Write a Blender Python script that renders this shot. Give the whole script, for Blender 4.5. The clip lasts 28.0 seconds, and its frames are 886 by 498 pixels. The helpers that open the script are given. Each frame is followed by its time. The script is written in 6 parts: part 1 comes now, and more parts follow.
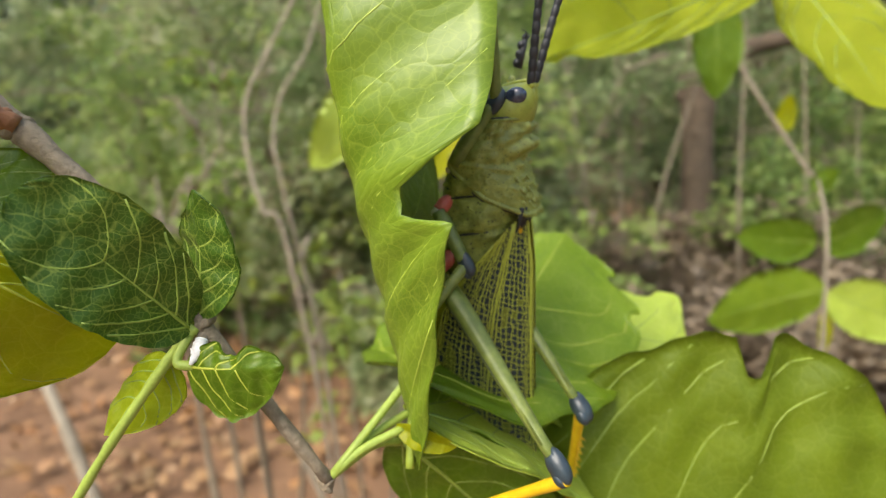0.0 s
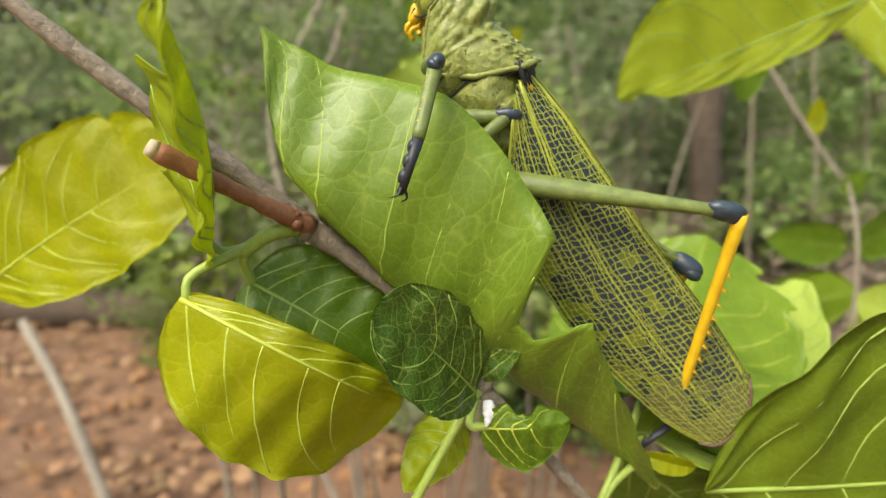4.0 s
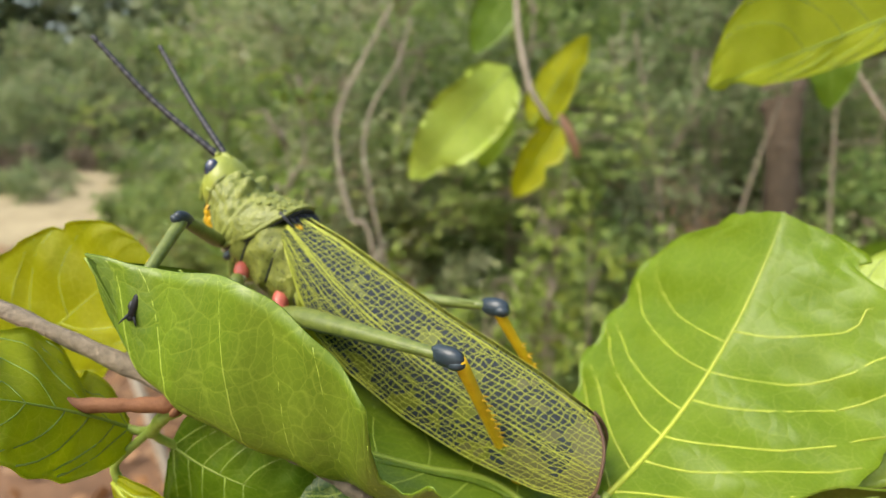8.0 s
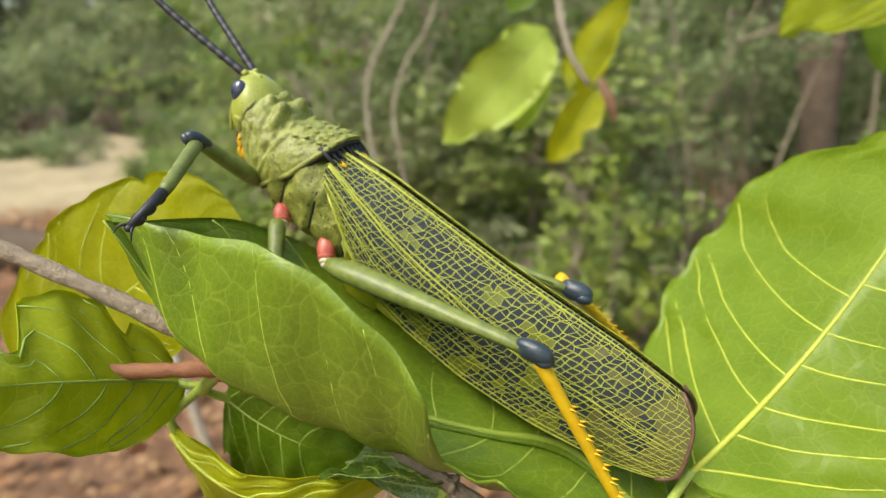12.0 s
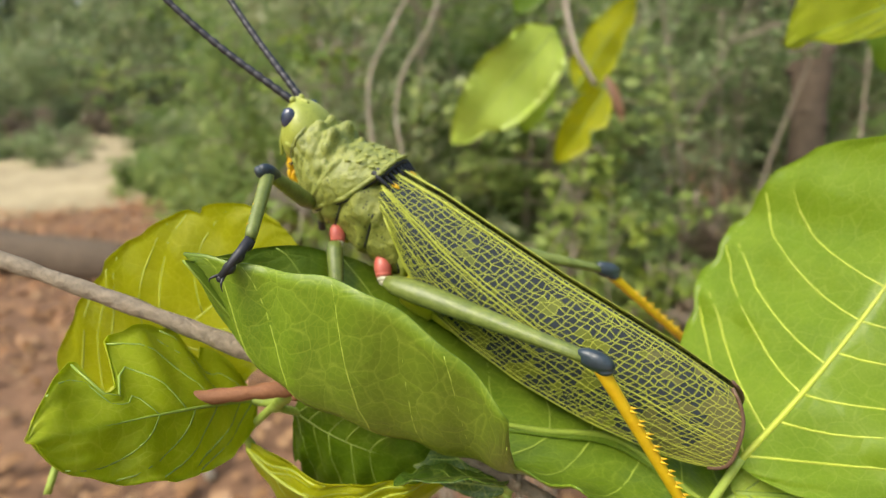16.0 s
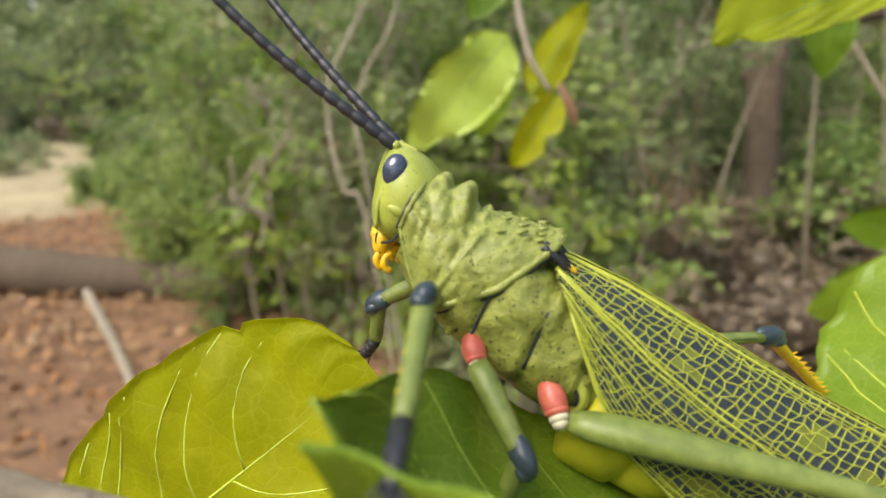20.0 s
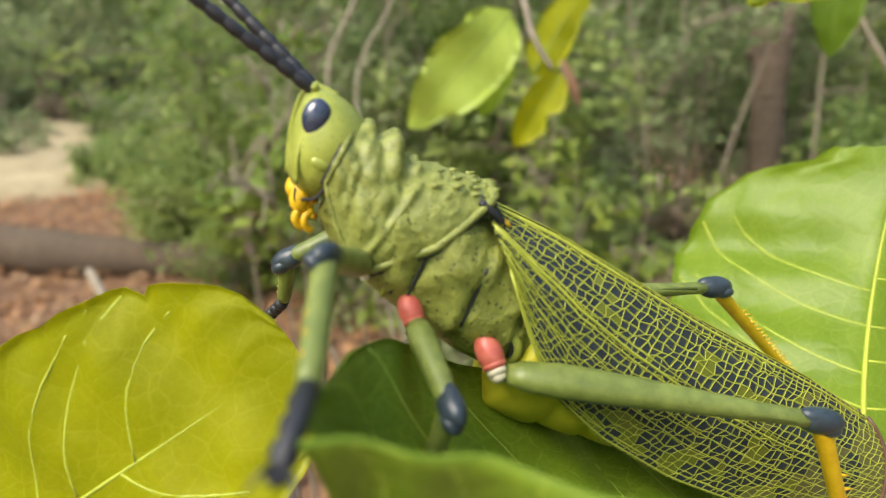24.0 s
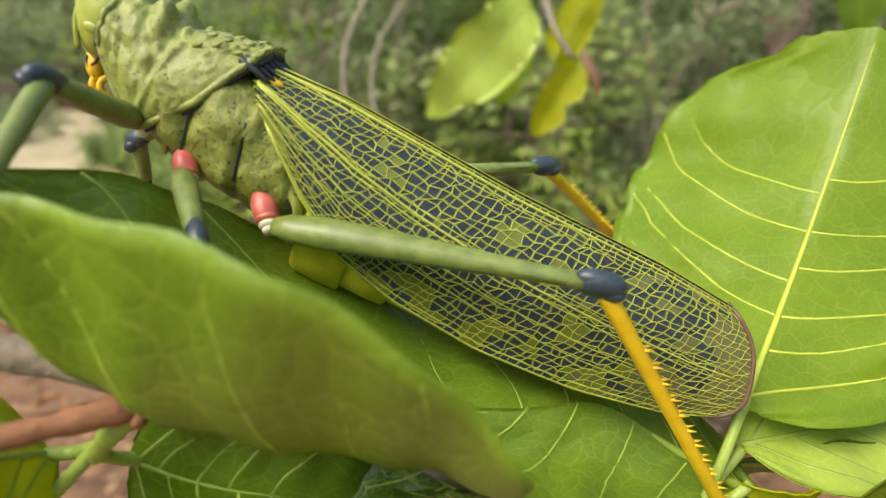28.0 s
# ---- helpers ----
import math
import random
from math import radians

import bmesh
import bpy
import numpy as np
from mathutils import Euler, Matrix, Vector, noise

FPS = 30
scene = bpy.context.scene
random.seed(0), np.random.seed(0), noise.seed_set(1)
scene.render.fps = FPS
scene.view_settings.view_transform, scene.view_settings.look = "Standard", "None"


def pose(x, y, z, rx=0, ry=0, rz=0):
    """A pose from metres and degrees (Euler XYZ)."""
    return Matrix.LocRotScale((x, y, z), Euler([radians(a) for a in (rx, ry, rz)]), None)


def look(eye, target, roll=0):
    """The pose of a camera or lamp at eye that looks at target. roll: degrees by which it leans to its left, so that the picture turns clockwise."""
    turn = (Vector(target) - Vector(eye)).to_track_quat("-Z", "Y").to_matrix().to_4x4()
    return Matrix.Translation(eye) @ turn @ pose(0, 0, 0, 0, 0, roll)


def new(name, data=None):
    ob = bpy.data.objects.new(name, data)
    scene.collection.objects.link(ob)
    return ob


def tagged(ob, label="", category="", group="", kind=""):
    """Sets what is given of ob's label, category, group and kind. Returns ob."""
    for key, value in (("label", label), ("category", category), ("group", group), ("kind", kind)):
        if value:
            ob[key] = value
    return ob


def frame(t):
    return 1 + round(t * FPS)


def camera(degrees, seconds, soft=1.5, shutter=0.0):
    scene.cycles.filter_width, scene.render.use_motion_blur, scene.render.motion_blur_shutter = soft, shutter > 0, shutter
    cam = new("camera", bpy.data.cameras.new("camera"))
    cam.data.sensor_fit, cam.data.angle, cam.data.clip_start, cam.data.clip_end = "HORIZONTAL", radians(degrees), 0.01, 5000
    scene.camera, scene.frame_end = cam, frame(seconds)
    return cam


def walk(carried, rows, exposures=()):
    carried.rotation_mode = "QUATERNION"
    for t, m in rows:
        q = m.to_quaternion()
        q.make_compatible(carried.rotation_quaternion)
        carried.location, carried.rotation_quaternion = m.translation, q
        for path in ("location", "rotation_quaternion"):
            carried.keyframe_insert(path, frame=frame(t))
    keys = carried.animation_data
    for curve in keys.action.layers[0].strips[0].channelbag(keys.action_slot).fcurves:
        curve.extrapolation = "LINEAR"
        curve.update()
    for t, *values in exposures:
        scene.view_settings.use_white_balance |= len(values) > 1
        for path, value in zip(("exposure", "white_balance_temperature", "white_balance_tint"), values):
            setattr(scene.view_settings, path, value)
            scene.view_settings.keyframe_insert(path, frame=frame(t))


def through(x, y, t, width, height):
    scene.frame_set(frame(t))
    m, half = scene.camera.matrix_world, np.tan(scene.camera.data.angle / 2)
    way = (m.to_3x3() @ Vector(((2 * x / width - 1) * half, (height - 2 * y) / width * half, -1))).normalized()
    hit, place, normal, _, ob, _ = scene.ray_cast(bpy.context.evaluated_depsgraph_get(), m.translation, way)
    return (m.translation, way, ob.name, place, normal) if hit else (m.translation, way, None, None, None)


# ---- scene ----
# The camera stands in the bush and is turned by the hand that holds it.
cam = camera(76.0, 28.0, soft=1.2)
cam.data.dof.use_dof = True
cam.data.dof.focus_distance = 0.058
cam.data.dof.aperture_fstop = 24.0
PATH = [
    (0, 0.0391, 0.0000, 1.0000, 77.06, -0.00, -7.44),
    (0.5, 0.0391, 0.0000, 1.0000, 77.80, -0.00, -7.67),
    (1, 0.0391, 0.0000, 1.0000, 78.13, -0.00, -7.15),
    (1.5, 0.0388, 0.0000, 1.0000, 78.58, -0.00, -6.88),
    (2, 0.0369, 0.0000, 1.0000, 78.47, -0.00, -6.40),
    (2.5, 0.0328, 0.0000, 1.0000, 78.81, -0.00, -6.15),
    (3, 0.0275, 0.0000, 1.0000, 78.64, -0.00, -5.88),
    (3.5, 0.0230, 0.0000, 1.0000, 77.68, -0.00, -6.57),
    (4, 0.0213, 0.0000, 1.0000, 77.40, -0.00, -7.07),
    (4.5, 0.0237, 0.0000, 1.0000, 77.96, -0.00, -7.11),
    (6.5, 0.0270, 0.0000, 1.0000, 79.21, -0.00, -4.04),
    (7, 0.0261, 0.0000, 1.0000, 78.81, -0.00, -3.00),
    (7.5, 0.0225, 0.0000, 1.0000, 78.64, -0.00, -1.95),
    (8, 0.0199, 0.0000, 1.0000, 78.19, -0.00, -1.03),
    (8.5, 0.0195, 0.0000, 1.0000, 77.35, -0.00, -0.25),
    (9, 0.0209, 0.0000, 1.0000, 76.17, -0.00, 0.47),
    (9.5, 0.0231, 0.0000, 1.0000, 75.33, -0.00, 0.63),
    (10, 0.0241, 0.0000, 1.0000, 75.33, -0.00, 0.73),
    (10.5, 0.0231, 0.0000, 1.0000, 75.17, -0.00, 0.71),
    (11, 0.0205, 0.0000, 1.0000, 75.00, -0.00, 0.74),
    (11.5, 0.0168, 0.0000, 1.0000, 74.83, -0.00, 0.99),
    (12, 0.0121, 0.0000, 1.0000, 74.72, -0.00, 1.11),
    (12.5, 0.0071, 0.0000, 1.0000, 74.00, -0.00, 0.81),
    (14.5, 0.0037, 0.0000, 1.0000, 74.34, -0.00, 0.43),
    (15, 0.0031, 0.0000, 1.0000, 74.56, -0.00, 0.38),
    (15.5, 0.0031, 0.0000, 1.0000, 74.72, -0.00, 0.34),
    (16, 0.0020, 0.0000, 1.0000, 74.72, -0.00, 0.20),
    (16.5, 0.0007, 0.0000, 1.0000, 74.89, -0.00, 0.17),
    (17, 0.0005, 0.0000, 1.0000, 75.00, -0.00, 0.01),
    (17.5, 0.0012, 0.0000, 1.0000, 74.56, -0.00, -0.59),
    (18, 0.0025, 0.0000, 1.0000, 74.67, -0.00, -0.81),
    (18.5, 0.0044, 0.0000, 1.0000, 74.89, -0.00, -1.19),
    (19, 0.0063, 0.0000, 1.0000, 75.11, -0.00, -1.57),
    (19.5, 0.0083, 0.0000, 1.0000, 75.22, -0.00, -2.30),
    (20, 0.0092, 0.0000, 1.0000, 75.28, -0.00, -2.93),
    (20.5, 0.0088, 0.0000, 1.0000, 74.89, -0.00, -3.06),
    (21, 0.0086, 0.0000, 1.0000, 74.45, -0.00, -3.11),
    (21.5, 0.0092, 0.0000, 1.0000, 73.89, -0.00, -3.19),
    (23.5, 0.0100, 0.0000, 1.0000, 73.62, -0.00, -3.00),
    (24, 0.0096, 0.0000, 1.0000, 73.23, -0.00, -2.75),
    (24.5, 0.0080, 0.0000, 1.0000, 73.07, -0.00, -2.90),
    (25, 0.0064, 0.0000, 1.0000, 72.85, -0.00, -3.06),
    (25.5, 0.0058, 0.0000, 1.0000, 72.25, -0.00, -2.90),
    (26, 0.0058, 0.0000, 1.0000, 71.65, -0.00, -2.60),
    (26.5, 0.0056, 0.0000, 1.0000, 71.54, -0.00, -2.43),
    (27, 0.0052, 0.0000, 1.0000, 71.54, -0.00, -2.44),
    (27.5, 0.0046, 0.0000, 1.0000, 71.71, -0.00, -2.28),
    (28, 0.0040, 0.0000, 1.0000, 72.20, -0.00, -1.87),
]
INSECT_ROWS = [
    (0, 0.06063, 0.07301, 0.98769, -44.91, -85.42, -164.85),
    (0.5, 0.05736, 0.06981, 0.98653, -55.78, -83.27, -153.07),
    (1, 0.05742, 0.06568, 0.98892, -45.32, -77.48, -166.66),
    (1.5, 0.05582, 0.08456, 0.98637, -32.25, -77.49, 177.29),
    (2, 0.03795, 0.09121, 0.99683, -8.08, -68.04, 146.12),
    (2.5, 0.02692, 0.09197, 0.99921, -22.14, -58.52, 153.67),
    (3, 0.02278, 0.08763, 1.00298, -20.34, -54.14, 152.95),
    (3.5, 0.02930, 0.09844, 1.00440, -14.10, -47.69, 149.94),
    (4, 0.04086, 0.07031, 1.00647, -14.29, -52.03, 166.15),
    (4.5, 0.03481, 0.08596, 0.99900, -14.77, -43.10, 147.44),
    (6.5, 0.02528, 0.08882, 0.99098, -44.09, -29.52, 163.28),
    (7, 0.01936, 0.09083, 0.99115, -12.83, -26.68, 151.41),
    (7.5, 0.00711, 0.08645, 0.98957, -2.90, -27.03, 151.95),
    (8, 0.00079, 0.08300, 0.98799, 3.77, -27.91, 157.59),
    (8.5, 0.00081, 0.07082, 0.98605, 0.75, -27.82, 158.19),
    (9, 0.00504, 0.06986, 0.98981, 4.15, -25.75, 153.89),
    (9.5, 0.00978, 0.06822, 0.99363, 2.08, -26.22, 153.63),
    (10, 0.01085, 0.06880, 0.99379, 3.24, -25.82, 152.48),
    (10.5, 0.01170, 0.06733, 0.99400, 0.09, -27.25, 153.79),
    (11, 0.00892, 0.06342, 0.99428, -7.10, -30.52, 158.62),
    (11.5, 0.00426, 0.06502, 0.99677, -8.06, -30.80, 158.63),
    (12, -0.00145, 0.07194, 0.99368, -8.10, -30.41, 159.55),
    (12.5, -0.00040, 0.07507, 0.99163, -12.45, -29.03, 163.38),
    (14.5, -0.00243, 0.07511, 0.99125, -11.60, -29.66, 162.55),
    (15, -0.00272, 0.07317, 0.99186, -12.77, -30.09, 163.46),
    (15.5, -0.00269, 0.07412, 0.99116, -12.79, -29.89, 163.26),
    (16, -0.00434, 0.07403, 0.99083, -12.51, -28.70, 161.85),
    (16.5, -0.00576, 0.07270, 0.99071, -13.39, -28.67, 162.95),
    (17, -0.00089, 0.06707, 0.99076, -14.77, -28.86, 167.91),
    (17.5, -0.00313, 0.06888, 0.99250, -15.21, -27.86, 168.88),
    (18, 0.00292, 0.06119, 0.99308, -15.56, -27.87, 174.64),
    (18.5, 0.00749, 0.05750, 0.99141, -15.21, -27.53, 177.17),
    (19, 0.01240, 0.05694, 0.99010, -3.70, -28.09, 171.26),
    (19.5, 0.01499, 0.05318, 0.98906, -2.97, -27.58, 170.27),
    (20, 0.02173, 0.04767, 0.98780, 3.72, -27.56, 167.02),
    (20.5, 0.02186, 0.04455, 0.98842, 5.34, -27.68, 167.09),
    (21, 0.02116, 0.04500, 0.98936, 4.45, -27.98, 167.43),
    (21.5, 0.02127, 0.04459, 0.98963, 4.47, -28.30, 167.33),
    (23.5, 0.01860, 0.04612, 0.98855, 8.38, -31.92, -172.08),
    (24, 0.01570, 0.04734, 0.99040, -2.46, -30.01, -174.57),
    (24.5, 0.01031, 0.04760, 0.99375, -1.15, -27.52, 175.34),
    (25, 0.00353, 0.04859, 0.99548, -4.87, -28.42, 176.51),
    (25.5, -0.00748, 0.05391, 0.99742, -1.12, -26.13, 173.75),
    (26, -0.01092, 0.05455, 1.00250, -0.62, -25.70, 173.93),
    (26.5, -0.01483, 0.05531, 1.00862, -1.14, -25.91, 174.04),
    (27, -0.01479, 0.05529, 1.00891, -1.56, -25.70, 174.70),
    (27.5, -0.01544, 0.05480, 1.00631, -2.37, -26.63, 175.33),
    (28, -0.00942, 0.05366, 1.00047, -3.62, -26.79, 175.23),
]
PERCH_ROWS = [
    (0, 0.06163, 0.08334, 1.01732, 68.90, -68.29, 85.70),
    (0.5, 0.05563, 0.07708, 1.01741, 51.83, -70.15, 98.04),
    (1, 0.05340, 0.08013, 1.01425, 50.83, -69.14, 106.54),
    (1.5, 0.04774, 0.09427, 1.01131, 31.90, -75.98, 133.44),
    (2, 0.03852, 0.09488, 1.01484, 20.94, -66.31, 128.85),
    (2.5, 0.02470, 0.09789, 1.01329, -4.01, -59.88, 149.84),
    (3, 0.01508, 0.09700, 1.00849, -16.86, -52.70, 166.58),
    (3.5, 0.01190, 0.10767, 0.99520, 31.54, -34.07, 158.57),
    (4, 0.02530, 0.08942, 1.00191, 25.26, -39.47, 159.41),
    (4.5, 0.02028, 0.09456, 0.99313, 23.02, -33.53, 161.21),
    (6.5, 0.02032, 0.08008, 0.98806, 13.32, -30.61, -176.60),
    (7, 0.01640, 0.08360, 0.98990, 12.57, -31.66, 179.24),
    (7.5, 0.00724, 0.08072, 0.99103, 5.70, -32.23, 172.04),
    (8, 0.00079, 0.08300, 0.98799, 3.77, -27.91, 157.59),
    (8.5, 0.00081, 0.07082, 0.98605, 0.75, -27.82, 158.19),
    (9, 0.00504, 0.06986, 0.98981, 4.15, -25.75, 153.89),
    (9.5, 0.00978, 0.06822, 0.99363, 2.08, -26.22, 153.63),
    (10, 0.01085, 0.06880, 0.99379, 3.24, -25.82, 152.48),
    (10.5, 0.01170, 0.06733, 0.99400, 0.09, -27.25, 153.79),
    (11, 0.00892, 0.06342, 0.99428, -7.10, -30.52, 158.62),
    (11.5, 0.00426, 0.06502, 0.99677, -8.06, -30.80, 158.63),
    (12, -0.00145, 0.07194, 0.99368, -8.10, -30.41, 159.55),
    (12.5, -0.00040, 0.07507, 0.99163, -12.45, -29.03, 163.38),
    (14.5, -0.00243, 0.07511, 0.99125, -11.60, -29.66, 162.55),
    (15, -0.00272, 0.07317, 0.99186, -12.77, -30.09, 163.46),
    (15.5, -0.00269, 0.07412, 0.99116, -12.79, -29.89, 163.26),
    (16, -0.00434, 0.07403, 0.99083, -12.51, -28.70, 161.85),
    (16.5, -0.00576, 0.07270, 0.99071, -13.39, -28.67, 162.95),
    (17, -0.00089, 0.06707, 0.99076, -14.77, -28.86, 167.91),
    (17.5, -0.00313, 0.06888, 0.99250, -15.21, -27.86, 168.88),
    (18, 0.00292, 0.06119, 0.99308, -15.56, -27.87, 174.64),
    (18.5, 0.00749, 0.05750, 0.99141, -15.21, -27.53, 177.17),
    (19, 0.01240, 0.05694, 0.99010, -3.70, -28.09, 171.26),
    (19.5, 0.01499, 0.05318, 0.98906, -2.97, -27.58, 170.27),
    (20, 0.02173, 0.04767, 0.98780, 3.72, -27.56, 167.02),
    (20.5, 0.02186, 0.04455, 0.98842, 5.34, -27.68, 167.09),
    (21, 0.02116, 0.04500, 0.98936, 4.45, -27.98, 167.43),
    (21.5, 0.02127, 0.04459, 0.98963, 4.47, -28.30, 167.33),
    (23.5, 0.01860, 0.04612, 0.98855, 8.38, -31.92, -172.08),
    (24, 0.01570, 0.04734, 0.99040, -2.46, -30.01, -174.57),
    (24.5, 0.01031, 0.04760, 0.99375, -1.15, -27.52, 175.34),
    (25, 0.00353, 0.04859, 0.99548, -4.87, -28.42, 176.51),
    (25.5, -0.00748, 0.05391, 0.99742, -1.12, -26.13, 173.75),
    (26, -0.01092, 0.05455, 1.00250, -0.62, -25.70, 173.93),
    (26.5, -0.01483, 0.05531, 1.00862, -1.14, -25.91, 174.04),
    (27, -0.01479, 0.05529, 1.00891, -1.56, -25.70, 174.70),
    (27.5, -0.01544, 0.05480, 1.00631, -2.37, -26.63, 175.33),
    (28, -0.00942, 0.05366, 1.00047, -3.62, -26.79, 175.23),
]
PLANT_ROWS = [
    (0, 0.01415, 0.09115, 1.00961, 34.30, -43.07, 155.23),
    (0.5, 0.01349, 0.09041, 1.00620, 31.37, -40.57, 151.08),
    (1, 0.01351, 0.09020, 1.00326, 35.17, -41.53, 153.64),
    (1.5, 0.01055, 0.09840, 1.00296, 27.35, -47.79, 173.41),
    (2, 0.00810, 0.10443, 1.00339, 33.35, -43.07, 159.38),
    (2.5, 0.00604, 0.10900, 1.00293, 27.94, -42.74, 162.81),
    (3, 0.00581, 0.10813, 1.00200, 25.23, -44.17, 171.93),
    (3.5, 0.01128, 0.11091, 0.99259, 45.54, -34.07, 158.57),
    (4, 0.02418, 0.08903, 1.00133, 27.17, -39.02, 161.14),
    (4.5, 0.01822, 0.09542, 0.99088, 30.86, -32.20, 163.35),
    (6.5, 0.02268, 0.08174, 0.99017, 13.36, -33.30, -178.56),
    (7, 0.01829, 0.08547, 0.99134, 8.67, -33.07, 175.32),
    (7.5, 0.00832, 0.08142, 0.99183, 3.71, -33.10, 170.17),
    (8, 0.00079, 0.08300, 0.98799, 3.77, -27.91, 157.59),
    (8.5, 0.00081, 0.07082, 0.98605, 0.75, -27.82, 158.19),
    (9, 0.00504, 0.06986, 0.98981, 4.15, -25.75, 153.89),
    (9.5, 0.00978, 0.06822, 0.99363, 2.08, -26.22, 153.63),
    (10, 0.01085, 0.06880, 0.99379, 3.24, -25.82, 152.48),
    (10.5, 0.01170, 0.06733, 0.99400, 0.09, -27.25, 153.79),
    (11, 0.00892, 0.06342, 0.99428, -7.10, -30.52, 158.62),
    (11.5, 0.00426, 0.06502, 0.99677, -8.06, -30.80, 158.63),
    (12, -0.00145, 0.07194, 0.99368, -8.10, -30.41, 159.55),
    (12.5, -0.00040, 0.07507, 0.99163, -12.45, -29.03, 163.38),
    (14.5, -0.00243, 0.07511, 0.99125, -11.60, -29.66, 162.55),
    (15, -0.00272, 0.07317, 0.99186, -12.77, -30.09, 163.46),
    (15.5, -0.00269, 0.07412, 0.99116, -12.79, -29.89, 163.26),
    (16, -0.00434, 0.07403, 0.99083, -12.51, -28.70, 161.85),
    (16.5, -0.00576, 0.07270, 0.99071, -13.39, -28.67, 162.95),
    (17, -0.00089, 0.06707, 0.99076, -14.77, -28.86, 167.91),
    (17.5, -0.00313, 0.06888, 0.99250, -15.21, -27.86, 168.88),
    (18, 0.00292, 0.06119, 0.99308, -15.56, -27.87, 174.64),
    (18.5, 0.00749, 0.05750, 0.99141, -15.21, -27.53, 177.17),
    (19, 0.01240, 0.05694, 0.99010, -3.70, -28.09, 171.26),
    (19.5, 0.01499, 0.05318, 0.98906, -2.97, -27.58, 170.27),
    (20, 0.02173, 0.04767, 0.98780, 3.72, -27.56, 167.02),
    (20.5, 0.02186, 0.04455, 0.98842, 5.34, -27.68, 167.09),
    (21, 0.02116, 0.04500, 0.98936, 4.45, -27.98, 167.43),
    (21.5, 0.02127, 0.04459, 0.98963, 4.47, -28.30, 167.33),
    (23.5, 0.01860, 0.04612, 0.98855, 8.38, -31.92, -172.08),
    (24, 0.01570, 0.04734, 0.99040, -2.46, -30.01, -174.57),
    (24.5, 0.01031, 0.04760, 0.99375, -1.15, -27.52, 175.34),
    (25, 0.00353, 0.04859, 0.99548, -4.87, -28.42, 176.51),
    (25.5, -0.00748, 0.05391, 0.99742, -1.12, -26.13, 173.75),
    (26, -0.01092, 0.05455, 1.00250, -0.62, -25.70, 173.93),
    (26.5, -0.01483, 0.05531, 1.00862, -1.14, -25.91, 174.04),
    (27, -0.01479, 0.05529, 1.00891, -1.56, -25.70, 174.70),
    (27.5, -0.01544, 0.05480, 1.00631, -2.37, -26.63, 175.33),
    (28, -0.00942, 0.05366, 1.00047, -3.62, -26.79, 175.23),
]
